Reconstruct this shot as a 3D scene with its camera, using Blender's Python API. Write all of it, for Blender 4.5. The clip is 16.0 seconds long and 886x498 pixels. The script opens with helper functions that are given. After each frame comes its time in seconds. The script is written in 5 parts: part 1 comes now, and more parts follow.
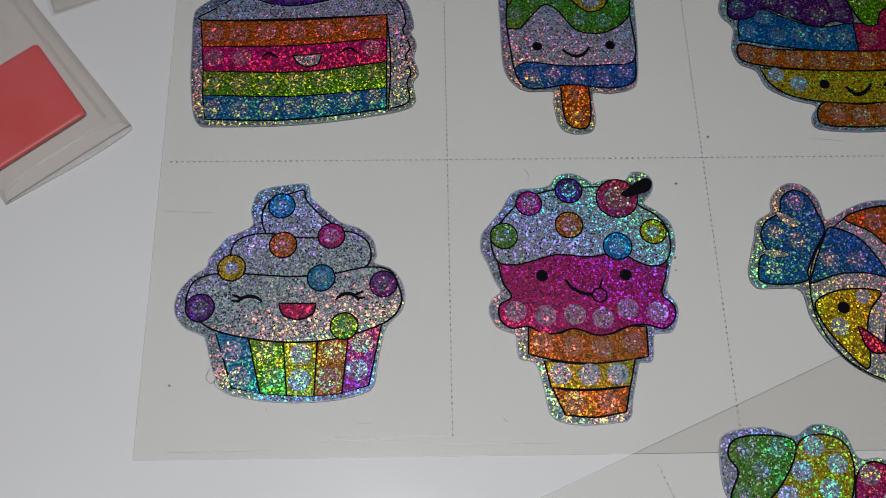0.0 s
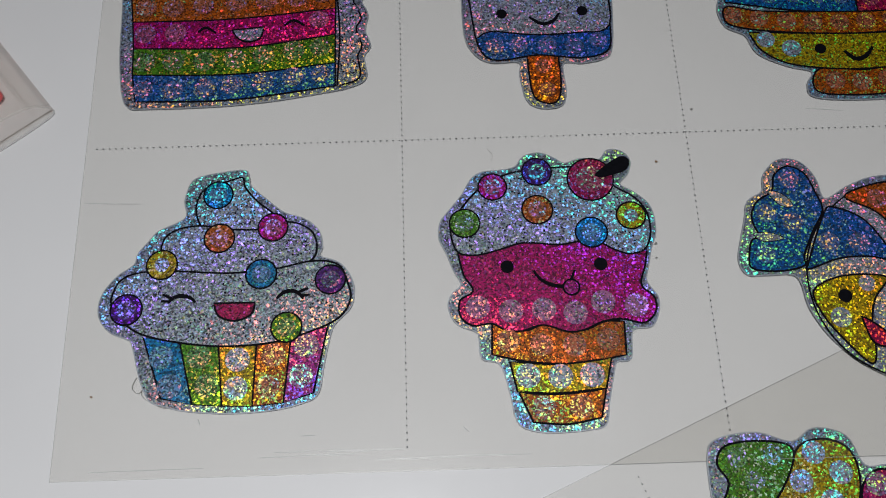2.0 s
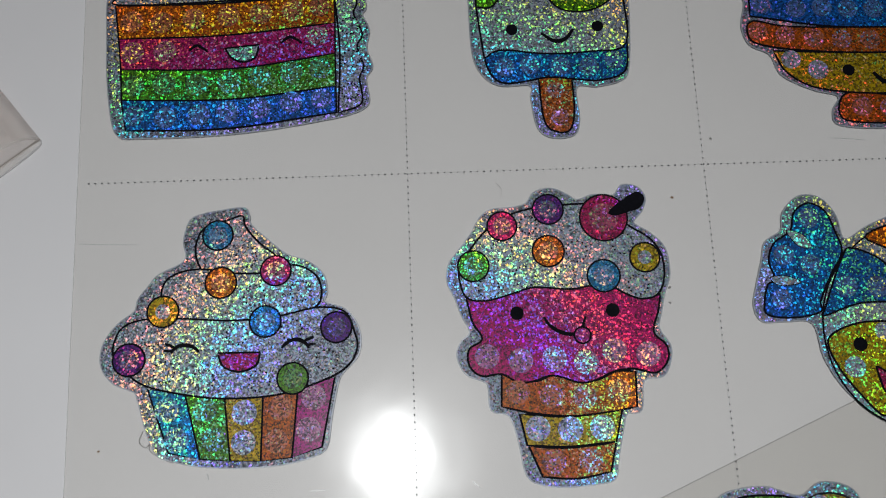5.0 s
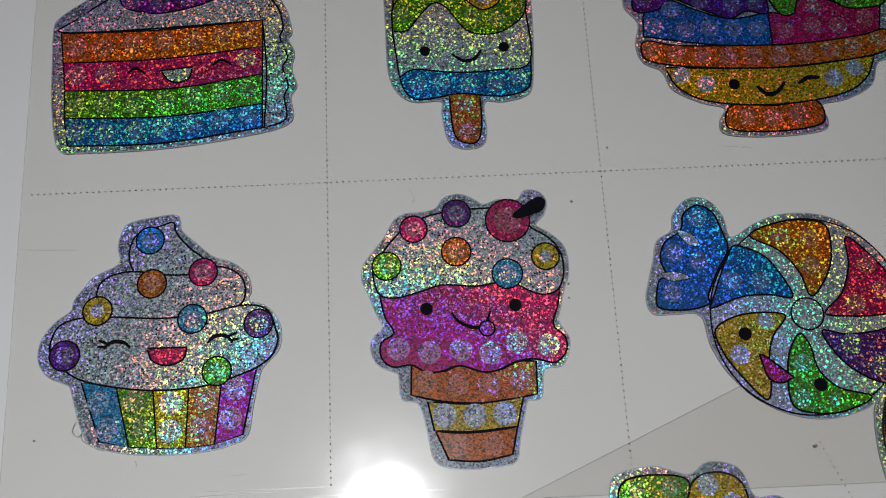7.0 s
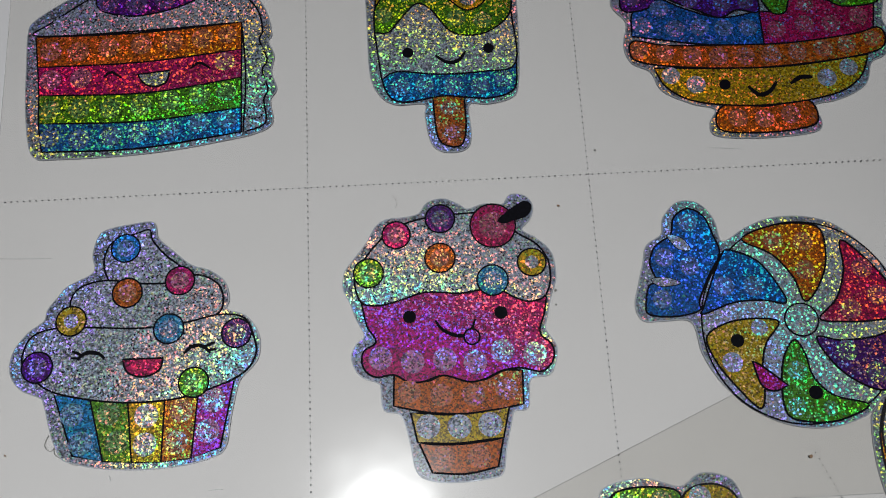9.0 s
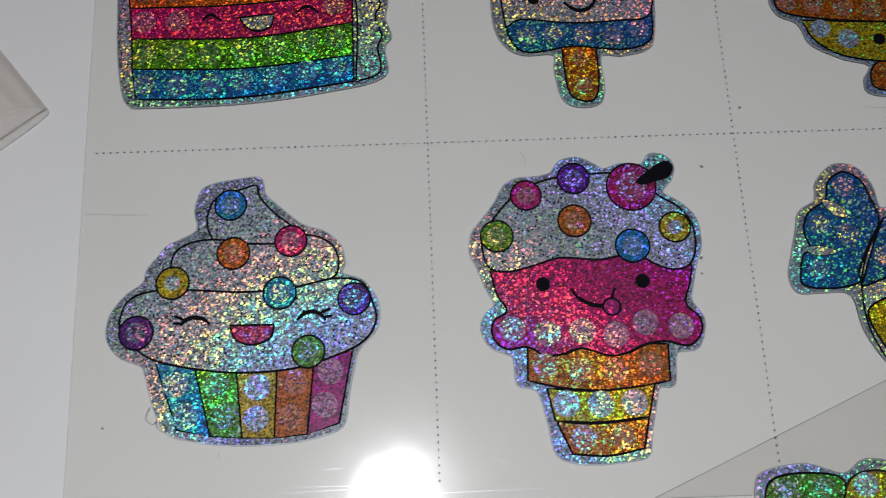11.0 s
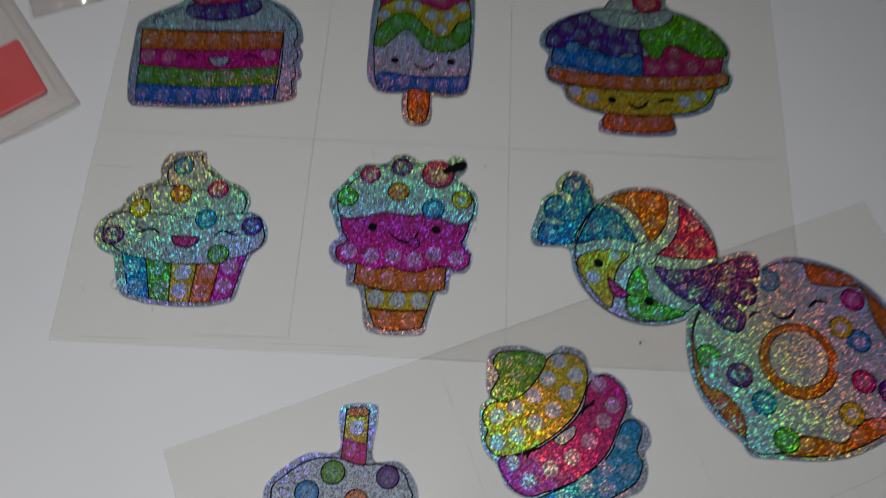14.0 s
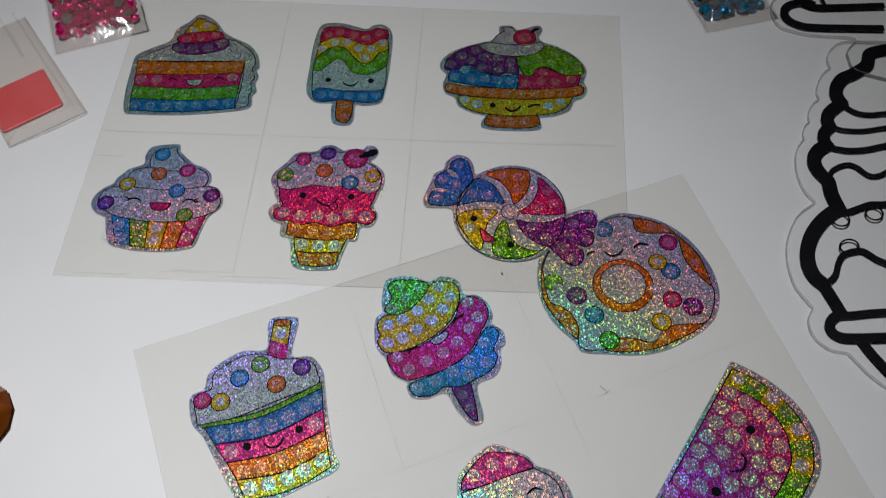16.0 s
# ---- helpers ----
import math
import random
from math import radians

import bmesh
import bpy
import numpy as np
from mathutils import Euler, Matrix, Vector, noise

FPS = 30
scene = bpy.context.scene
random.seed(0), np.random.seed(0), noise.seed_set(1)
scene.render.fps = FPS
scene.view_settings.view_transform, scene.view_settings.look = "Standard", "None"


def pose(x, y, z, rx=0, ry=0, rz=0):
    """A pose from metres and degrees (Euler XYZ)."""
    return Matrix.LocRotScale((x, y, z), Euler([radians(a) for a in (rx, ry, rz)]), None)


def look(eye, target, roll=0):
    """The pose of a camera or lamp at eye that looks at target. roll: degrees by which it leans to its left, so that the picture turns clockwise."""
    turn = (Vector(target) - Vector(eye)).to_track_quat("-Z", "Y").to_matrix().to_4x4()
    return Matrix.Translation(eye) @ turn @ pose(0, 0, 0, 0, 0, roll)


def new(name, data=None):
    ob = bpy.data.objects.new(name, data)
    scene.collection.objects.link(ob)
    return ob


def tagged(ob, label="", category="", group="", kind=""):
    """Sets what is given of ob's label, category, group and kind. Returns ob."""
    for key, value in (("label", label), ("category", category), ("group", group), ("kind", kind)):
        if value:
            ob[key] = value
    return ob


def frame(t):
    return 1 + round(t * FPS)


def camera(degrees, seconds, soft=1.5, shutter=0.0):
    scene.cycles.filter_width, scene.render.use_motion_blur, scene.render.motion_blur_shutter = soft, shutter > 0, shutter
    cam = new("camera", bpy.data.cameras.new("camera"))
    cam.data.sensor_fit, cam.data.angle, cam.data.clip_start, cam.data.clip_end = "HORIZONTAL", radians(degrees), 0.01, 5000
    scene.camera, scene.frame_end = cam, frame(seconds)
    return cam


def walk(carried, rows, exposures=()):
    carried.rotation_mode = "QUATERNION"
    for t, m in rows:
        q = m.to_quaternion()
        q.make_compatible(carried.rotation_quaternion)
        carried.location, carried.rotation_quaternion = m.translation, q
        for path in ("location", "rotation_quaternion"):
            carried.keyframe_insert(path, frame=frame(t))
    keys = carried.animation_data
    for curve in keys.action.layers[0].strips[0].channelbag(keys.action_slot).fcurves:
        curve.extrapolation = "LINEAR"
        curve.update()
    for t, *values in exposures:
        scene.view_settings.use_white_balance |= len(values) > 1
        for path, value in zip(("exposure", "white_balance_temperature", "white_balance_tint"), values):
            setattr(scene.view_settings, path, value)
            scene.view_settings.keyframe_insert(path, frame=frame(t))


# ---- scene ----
cam = camera(51.811, 16.0, soft=1.1, shutter=0.3)
PATH = [
    (0, -0.00247, -0.01157, 0.19543, 21.244, -0.177, -0.684),
    (0.5, -0.00323, -0.01267, 0.19494, 21.514, 0.054, -0.573),
    (1, 0.00700, -0.00969, 0.18264, 21.748, 0.469, -0.852),
    (1.5, 0.01034, -0.01077, 0.17606, 21.470, 1.007, -1.251),
    (2, 0.00885, -0.00535, 0.17512, 21.006, 0.723, -1.564),
    (2.5, 0.01210, -0.00548, 0.17448, 21.203, 0.744, -1.694),
    (3, 0.01304, -0.00553, 0.17705, 21.053, 0.691, -1.923),
    (3.5, 0.01172, -0.00498, 0.18023, 20.930, 0.473, -2.212),
    (3.7, 0.01053, -0.00243, 0.18356, 20.000, 0.477, -2.213),
    (5.8, 0.00681, 0.04086, 0.17861, 11.095, 0.503, -1.648),
    (6, 0.01007, 0.03699, 0.18101, 11.780, 0.702, -1.636),
    (6.5, 0.02016, 0.02264, 0.18738, 15.138, 0.237, -2.197),
    (7, 0.02476, 0.01615, 0.19157, 15.893, 0.475, -2.421),
    (7.5, 0.02835, 0.01590, 0.19130, 16.114, 0.181, -2.719),
    (8, 0.03386, 0.01557, 0.19097, 16.323, 0.524, -2.768),
    (8.2, 0.03274, 0.01464, 0.18959, 16.463, 0.450, -2.788),
    (10.3, 0.01802, 0.02244, 0.17724, 16.168, 0.988, -2.375),
    (10.5, 0.01437, 0.02024, 0.17170, 16.258, 0.646, -2.230),
    (11, 0.00141, 0.01735, 0.16941, 15.777, 0.127, -1.942),
    (11.5, -0.00842, 0.01752, 0.17049, 15.052, 0.324, -1.286),
    (12, -0.01482, 0.01634, 0.17471, 15.078, 0.192, -0.685),
    (12.5, -0.00606, -0.00030, 0.18086, 16.361, 1.240, 0.117),
    (13, 0.01253, -0.02418, 0.18951, 16.884, 1.630, 0.995),
    (13.5, 0.03409, -0.05436, 0.19705, 22.084, 1.491, 2.921),
    (14, 0.04986, -0.06294, 0.24372, 25.215, 0.188, 3.157),
    (14.5, 0.07099, -0.08474, 0.28308, 32.171, 1.268, 2.190),
    (14.6, 0.07748, -0.09098, 0.28331, 32.294, 2.026, 2.498),
    (15, 0.08295, -0.11463, 0.28804, 32.303, 1.497, 2.282),
    (15.5, 0.09197, -0.13092, 0.29185, 32.621, 1.615, 2.706),
    (16, 0.09702, -0.14942, 0.28557, 33.019, 1.597, 3.579),
]
EXPOSURES = [(0.0, -0.27), (0.5, -0.22), (1.0, -0.14), (3.5, -0.17), (6.0, -0.28), (8.0, -0.2), (10.5, -0.08), (11.0, -0.18), (12.0, -0.36), (12.5, -0.4), (13.5, -0.52), (14.0, -0.58), (14.5, -0.05), (16.0, -0.05)]
walk(cam, [(t, pose(x, y, z, rx, ry, rz)) for t, x, y, z, rx, ry, rz in PATH], EXPOSURES)

# ---- light: a dark room and one added lamp, set overhead to fit its reflection ----
world = bpy.data.worlds.new("dim_room")
world.use_nodes = True
world.node_tree.nodes["Background"].inputs["Color"].default_value = (1.0, 0.95, 0.92, 1)
world.node_tree.nodes["Background"].inputs["Strength"].default_value = 0.03
scene.world = world

LAMP = (-0.07, 0.032, 1.2)
bulb = bpy.data.lights.new("lamp_light", "AREA")
bulb.shape, bulb.size, bulb.energy, bulb.color = "DISK", 0.03, 0.62, (0.945, 0.97, 0.98)
bulb.spread = radians(43)
lamp_light = new("lamp_light", bulb)
lamp_light.matrix_world = look(LAMP, (-0.005, -0.06, 0))


# ---- materials ----
class Nodes:
    """A short way to write node trees."""

    def __init__(self, name):
        self.mat = bpy.data.materials.new(name)
        self.mat.use_nodes = True
        self.tree = self.mat.node_tree
        self.tree.nodes.clear()
        self.out = self.tree.nodes.new("ShaderNodeOutputMaterial")

    def add(self, kind, inputs=None, **props):
        n = self.tree.nodes.new("ShaderNode" + kind)
        for key, value in props.items():
            setattr(n, key, value)
        for key, value in (inputs or {}).items():
            if hasattr(value, "is_linked"):
                self.tree.links.new(value, n.inputs[key])
            else:
                n.inputs[key].default_value = value
        return n

    def math(self, op, a, b=0.0, c=0.0, clamp=False):
        return self.add("Math", {0: a, 1: b, 2: c}, operation=op, use_clamp=clamp).outputs[0]

    def vec(self, op, a, b=(0, 0, 0)):
        return self.add("VectorMath", {0: a, 1: b}, operation=op).outputs[0]

    def mix(self, fac, a, b):
        n = self.add("Mix", {0: fac}, data_type="RGBA")
        for slot, value in ((6, a), (7, b)):
            if hasattr(value, "is_linked"):
                self.tree.links.new(value, n.inputs[slot])
            else:
                n.inputs[slot].default_value = value
        return n.outputs[2]

    def place(self):
        return self.add("NewGeometry").outputs["Position"]

    def noise(self, scale, detail=3.0, rough=0.5):
        return self.add("TexNoise", {"Vector": self.place(), "Scale": scale, "Detail": detail, "Roughness": rough}).outputs[0]

    def ramp(self, value, lo, hi, a=0.0, b=1.0):
        return self.add("MapRange", {0: value, 1: lo, 2: hi, 3: a, 4: b}).outputs[0]

    def bump(self, height, strength, distance):
        return self.add("Bump", {"Height": height, "Strength": strength, "Distance": distance}).outputs[0]

    def done(self, shader):
        self.tree.links.new(shader, self.out.inputs["Surface"])
        return self.mat


def rgb(r, g, b):
    return (r, g, b, 1)


def plain(name, color, rough=0.5, metallic=0.0, spread=0.06, scale=400, bump=0.0, coat=0.0, specular=0.5):
    n = Nodes(name)
    tone = n.ramp(n.noise(scale), 0.3, 0.7, 1 - spread, 1 + spread)
    col = n.vec("MULTIPLY", color[:3], n.add("CombineXYZ", {0: tone, 1: tone, 2: tone}).outputs[0])
    ins = {"Base Color": col, "Roughness": n.ramp(n.noise(scale / 6), 0.3, 0.7, rough * 0.85, rough * 1.15), "Metallic": metallic, "Specular IOR Level": specular, "Coat Weight": coat, "Coat Roughness": 0.12}
    if bump:
        ins["Normal"] = n.bump(n.noise(scale), 0.5, bump)
    return n.done(n.add("BsdfPrincipled", ins).outputs[0])


def table_material():
    """White laminate with a soft gloss, faint smears and fine scratches."""
    n = Nodes("white_laminate")
    smear = n.noise(30, 4)
    grain = n.noise(1800, 2)
    tone = n.ramp(smear, 0.3, 0.7, 0.985, 1.015)
    col = n.vec("MULTIPLY", (0.865, 0.85, 0.862), n.add("CombineXYZ", {0: tone, 1: tone, 2: tone}).outputs[0])
    rough = n.ramp(n.math("ADD", smear, n.math("MULTIPLY", n.noise(240, 4), 0.5)), 0.55, 1.0, 0.17, 0.25)
    return n.done(n.add("BsdfPrincipled", {"Base Color": col, "Roughness": rough, "Specular IOR Level": 0.035, "Normal": n.bump(grain, 0.12, 0.00003)}).outputs[0])


def film_material(name, tint, rough, fog=0.0, gloss=1.0, fog_color=(0.8, 0.78, 0.75, 1), crinkle=0.25):
    """Clear plastic: what lies under shows through, with a Fresnel gloss and a little milkiness."""
    n = Nodes(name)
    wave = n.bump(n.noise(45 if crinkle < 0.5 else 130, 2), crinkle, 0.0006)
    clear = n.add("BsdfTransparent", {"Color": tint}).outputs[0]
    milk = n.add("BsdfDiffuse", {"Color": fog_color}).outputs[0]
    body = n.add("MixShader", {0: fog, 1: clear, 2: milk}).outputs[0]
    shine = n.add("BsdfGlossy", {"Color": (1, 1, 1, 1), "Roughness": rough, "Normal": wave}).outputs[0]
    fac = n.math("MULTIPLY_ADD", n.math("POWER", n.add("LayerWeight", {"Blend": 0.5}).outputs["Facing"], 3.0), 0.5 * gloss, 0.03 * gloss)
    return n.done(n.add("MixShader", {0: fac, 1: body, 2: shine}).outputs[0])


def spectrum(n, u):
    """The colours that a fine grating sorts light into, from violet (0) to red (1)."""
    ramp = n.add("ValToRGB", {0: u})
    stops = ramp.color_ramp.elements
    stops[0].position, stops[0].color = 0.0, (0.30, 0.04, 1.0, 1)
    stops[1].position, stops[1].color = 1.0, (1.0, 0.05, 0.12, 1)
    for where, colour in ((0.2, (0.05, 0.25, 1.0, 1)), (0.34, (0.0, 0.8, 0.75, 1)), (0.48, (0.05, 1.0, 0.08, 1)), (0.65, (1.0, 0.80, 0.03, 1)), (0.77, (1.0, 0.30, 0.02, 1))):
        stops.new(where).color = colour
    return ramp.outputs[0]


class Gratings(Nodes):
    """Foil of tiny gratings that lie every way round, shared by all the prints: each spreads the whole spectrum along its own way,
    at one, two and three times its slant and more weakly between, so colours run in rings round the lamp's mirror image."""

    def __init__(self):
        self.tree = bpy.data.node_groups.new("gratings", "ShaderNodeTree")
        self.tree.interface.new_socket("Clear", in_out="INPUT", socket_type="NodeSocketColor")
        self.tree.interface.new_socket("Body", in_out="INPUT", socket_type="NodeSocketShader")
        self.tree.interface.new_socket("Shader", in_out="OUTPUT", socket_type="NodeSocketShader")
        given = self.tree.nodes.new("NodeGroupInput").outputs
        result = self.tree.nodes.new("NodeGroupOutput")
        body = given["Body"]
        swell = self.add("TexNoise", {"Vector": self.place(), "Scale": 650.0, "Detail": 1.0}).outputs["Color"]
        up = self.vec("ADD", self.add("NewGeometry").outputs["Normal"], self.vec("MULTIPLY", self.vec("SUBTRACT", swell, (0.5, 0.5, 0.5)), (0.07, 0.07, 0.0)))
        warp = self.add("TexNoise", {"Vector": self.place(), "Scale": 900.0, "Detail": 1.0}).outputs["Color"]
        spot = self.vec("ADD", self.place(), self.vec("MULTIPLY", self.vec("SUBTRACT", warp, (0.5, 0.5, 0.5)), (0.0005, 0.0005, 0.0)))
        for scale, shift in ((2300.0, 0.0), (3300.0, 3.1), (4600.0, 7.7)):
            cell = self.add("TexVoronoi", {"Vector": self.vec("ADD", spot, (shift, shift, 0)), "Scale": scale, "Randomness": 1.0}, feature="F1").outputs["Color"]
            r = self.add("SeparateColor", {0: cell}).outputs
            turn = self.math("MULTIPLY", r[0], 2 * math.pi)
            way = self.add("CombineXYZ", {0: self.math("COSINE", turn), 1: self.math("SINE", turn), 2: 0.0}).outputs[0]
            bright = self.ramp(r[2], 0.0, 1.0, 0.45, 1.5)
            for start, run, count, rough, narrow, share in GRATING_ORDERS:
                for k in range(count):
                    u = self.math("MULTIPLY_ADD", r[1], 1.0 / count, k / count)
                    lean = self.math("MULTIPLY_ADD", u, run, start)
                    face = self.vec("NORMALIZE", self.vec("ADD", up, self.vec("MULTIPLY", way, self.add("CombineXYZ", {0: lean, 1: lean, 2: lean}).outputs[0])))
                    glow = self.math("MULTIPLY", bright, share)
                    light = self.vec("MULTIPLY", self.vec("MULTIPLY", spectrum(self, u), given["Clear"]), self.add("CombineXYZ", {0: glow, 1: glow, 2: glow}).outputs[0])
                    facet = self.add("BsdfAnisotropic", {"Color": light, "Roughness": rough, "Anisotropy": narrow, "Normal": face, "Tangent": way}, distribution="BECKMANN").outputs[0]
                    body = self.add("AddShader", {0: body, 1: facet}).outputs[0]
        self.tree.links.new(body, result.inputs["Shader"])


# slant of the violet end, run to the red end, steps, roughness, narrowness across the ring, brightness
GRATING_ORDERS = ((0.102, 0.070, 4, 0.140, 0.40, 0.0042), (0.144, 0.099, 3, 0.160, 0.35, 0.0012), (0.215, 0.145, 5, 0.162, 0.38, 0.0068), (0.345, 0.215, 4, 0.175, 0.35, 0.0045))
GRATINGS = Gratings().tree


def glitter(name, color, flake=0.5, tint=0.35):
    """Holographic print: ink with dark gaps over a foil of loose flakes and gratings."""
    n = Nodes(name)
    place = n.place()
    up = n.add("NewGeometry").outputs["Normal"]
    warp = n.add("TexNoise", {"Vector": place, "Scale": 900.0, "Detail": 1.0}).outputs["Color"]
    spot = n.vec("ADD", place, n.vec("MULTIPLY", n.vec("SUBTRACT", warp, (0.5, 0.5, 0.5)), (0.0005, 0.0005, 0.0)))
    clear = [(1 - tint) + tint * math.sqrt(c / max(color[:3])) for c in color[:3]]
    cells = n.add("TexVoronoi", {"Vector": spot, "Scale": 3300.0, "Randomness": 1.0}, feature="F1").outputs
    rand = n.add("SeparateColor", {0: cells["Color"]}).outputs
    shade = n.ramp(n.math("POWER", rand[0], 1.2), 0.0, 1.0, 0.08, 1.5)
    ink = n.vec("MULTIPLY", color[:3], n.add("CombineXYZ", {0: shade, 1: shade, 2: shade}).outputs[0])
    base = n.add("BsdfPrincipled", {"Base Color": ink, "Roughness": 0.5, "Metallic": 0.1, "Specular IOR Level": 0.15, "Coat Weight": 0.2, "Coat Roughness": 0.15}).outputs[0]
    slant = n.vec("MULTIPLY", n.vec("SUBTRACT", cells["Color"], (0.5, 0.5, 0.5)), (0.62, 0.62, 0.0))
    normal = n.vec("NORMALIZE", n.vec("ADD", up, slant))
    hint = n.mix(0.4, spectrum(n, rand[2]), (0.6, 0.68, 0.9, 1))
    loose = n.add("BsdfGlossy", {"Color": n.vec("MULTIPLY", hint, clear), "Roughness": 0.36, "Normal": normal}).outputs[0]
    body = n.add("MixShader", {0: n.math("MULTIPLY", n.ramp(rand[1], 0.25, 0.8, 0.15, 1.3), flake), 1: base, 2: loose}).outputs[0]
    foil = n.add("Group", {}, node_tree=GRATINGS)
    foil.inputs["Clear"].default_value = clear + [1]
    n.tree.links.new(body, foil.inputs["Body"])
    return n.done(foil.outputs["Shader"])


def gem_material(name, color):
    """Faceted resin: a saturated foil-backed gloss."""
    n = Nodes(name)
    tone = n.ramp(n.add("ObjectInfo").outputs["Random"], 0, 1, 0.65, 1.3)
    col = n.vec("MULTIPLY", color[:3], n.add("CombineXYZ", {0: tone, 1: tone, 2: tone}).outputs[0])
    return n.done(n.add("BsdfPrincipled", {"Base Color": col, "Roughness": 0.3, "Metallic": 0.55, "Coat Weight": 0.6, "Coat Roughness": 0.1}).outputs[0])


def wax_material():
    """Soft wax, deeper red in the middle of its clouds, with a waxy sheen."""
    n = Nodes("pink_wax")
    cloud = n.ramp(n.noise(55, 3), 0.35, 0.65)
    col = n.mix(cloud, rgb(0.84, 0.008, 0.016), rgb(0.90, 0.05, 0.07))
    return n.done(n.add("BsdfPrincipled", {"Base Color": col, "Roughness": 0.4, "Subsurface Weight": 0.15, "Subsurface Radius": (0.002, 0.0006, 0.0006), "Normal": n.bump(n.noise(300, 3), 0.3, 0.0001)}).outputs[0])


WHITE_TABLE = table_material()
WALL = plain("matt_wall_paint", rgb(0.42, 0.41, 0.40), 0.8, scale=60)
FLOOR = plain("brown_floor", rgb(0.20, 0.15, 0.11), 0.6, scale=40)
LAMP_METAL = plain("lamp_enamel", rgb(0.7, 0.7, 0.7), 0.4)
FILM = film_material("clear_sheet", (0.974, 0.971, 0.963, 1), 0.14, 0.012, 0.14)
DULL_FILM = film_material("dull_clear_sheet", (0.974, 0.971, 0.963, 1), 0.2, 0.012, 0.04)
EDGE = film_material("sheet_edge", (0.985, 0.985, 0.985, 1), 0.2, 0.3, 0.6, (0.85, 0.85, 0.85, 1))
MILK = film_material("milky_seam", (0.985, 0.98, 0.975, 1), 0.2, 0.07)
CREASE = film_material("film_crease", (0.95, 0.95, 0.95, 1), 0.25, 0.4, 0.9, (0.85, 0.85, 0.85, 1))
BAG = film_material("bag_film", (0.972, 0.965, 0.958, 1), 0.14, 0.12, 0.9, (0.68, 0.60, 0.56, 1), crinkle=0.9)
SLEEVE = film_material("sleeve_film", (0.98, 0.966, 0.953, 1), 0.18, 0.13, 0.4, (0.80, 0.74, 0.70, 1))
LIP = film_material("sleeve_lip", (0.98, 0.975, 0.97, 1), 0.2, 0.25, 0.8, (0.9, 0.88, 0.86, 1))
ACRYLIC = film_material("clear_acrylic", (0.996, 0.996, 0.994, 1), 0.08, 0.004, 0.2)
ACRYLIC_EDGE = film_material("acrylic_edge", (0.9, 0.9, 0.9, 1), 0.25, 0.3, 0.4, (0.92, 0.92, 0.92, 1))
MOUTH = film_material("sleeve_mouth", (0.9, 0.89, 0.88, 1), 0.15, 0.45, 1.0, (0.88, 0.84, 0.80, 1))
STICKER_EDGE = plain("sticker_edge", rgb(0.32, 0.34, 0.38), 0.5, metallic=0.2, spread=0.2, scale=1500)
AMBER = plain("amber_resin", rgb(0.22, 0.055, 0.008), 0.12, metallic=0.3, spread=0.5, scale=150, coat=1.0)
INK = plain("black_ink", rgb(0.005, 0.005, 0.007), 0.5, spread=0.3, scale=900, specular=0.2)
LINE = plain("black_outline", rgb(0.004, 0.004, 0.007), 0.6, spread=0.3, scale=1500, specular=0.05)
PERF = plain("dark_perforation", rgb(0.035, 0.035, 0.05), 0.7, specular=0.2)
PERF_PALE = plain("faint_perforation", rgb(0.20, 0.20, 0.20), 0.7, specular=0.2)
WAX = wax_material()
FOIL = plain("grey_foil_back", rgb(0.19, 0.13, 0.115), 0.35, metallic=0.1, spread=0.25, scale=700)
SILVER = glitter("silver_glitter", rgb(0.24, 0.27, 0.345), 0.10, 0.0)
RIM = glitter("silver_rim_glitter", rgb(0.18, 0.205, 0.28), 0.10, 0.0)
INKS = {
    "pink": (0.50, 0.002, 0.15), "red": (0.45, 0.003, 0.10), "orange": (0.54, 0.105, 0.002), "yellow": (0.52, 0.35, 0.003), "green": (0.075, 0.27, 0.006),
    "blue": (0.003, 0.11, 0.45), "cyan": (0.004, 0.20, 0.50), "purple": (0.07, 0.003, 0.18), "magenta": (0.42, 0.004, 0.22),
}
GLITTERS = {"silver": SILVER}
SILVERED = {"magenta": 0.34, "cyan": 0.25, "pink": 0.22, "blue": 0.2}  # how bare of ink the gem spots are
PALE = {"silver": glitter("silver_spot", rgb(0.22, 0.25, 0.34), 0.16, 0.0), "yellow": glitter("yellow_spot", rgb(0.26, 0.28, 0.36), 0.16, 0.1)}
for shade_name, ink_color in INKS.items():
    GLITTERS[shade_name] = glitter(shade_name + "_glitter", rgb(*[0.62 * c for c in ink_color]), 0.04, 0.95)
    if shade_name not in PALE:
        silver = SILVERED.get(shade_name, 0.12)
        PALE[shade_name] = glitter(shade_name + "_spot", rgb(*[(0.62 - 0.4 * silver) * c + silver * g for c, g in zip(ink_color, (0.25, 0.27, 0.35))]), 0.06 + 0.12 * silver, 0.75 - 0.7 * silver)
GEM = {
    "pink": gem_material("pink_gem", rgb(0.98, 0.010, 0.24)),
    "orange": gem_material("orange_gem", rgb(0.95, 0.14, 0.004)),
    "gold": gem_material("gold_gem", rgb(0.95, 0.42, 0.004)),
    "blue": gem_material("blue_gem", rgb(0.003, 0.24, 0.44)),
}


# ---- mesh helpers; art is drawn in millimetres ----
MM = 0.001


def part(name, bm, material, parent=None, label=""):
    me = bpy.data.meshes.new(name)
    bm.to_mesh(me)
    bm.free()
    for m in material if isinstance(material, (list, tuple)) else (material,):
        me.materials.append(m)
    ob = new(name, me)
    if parent is not None:
        ob.parent = parent
    if label:
        ob["label"] = label
    return ob


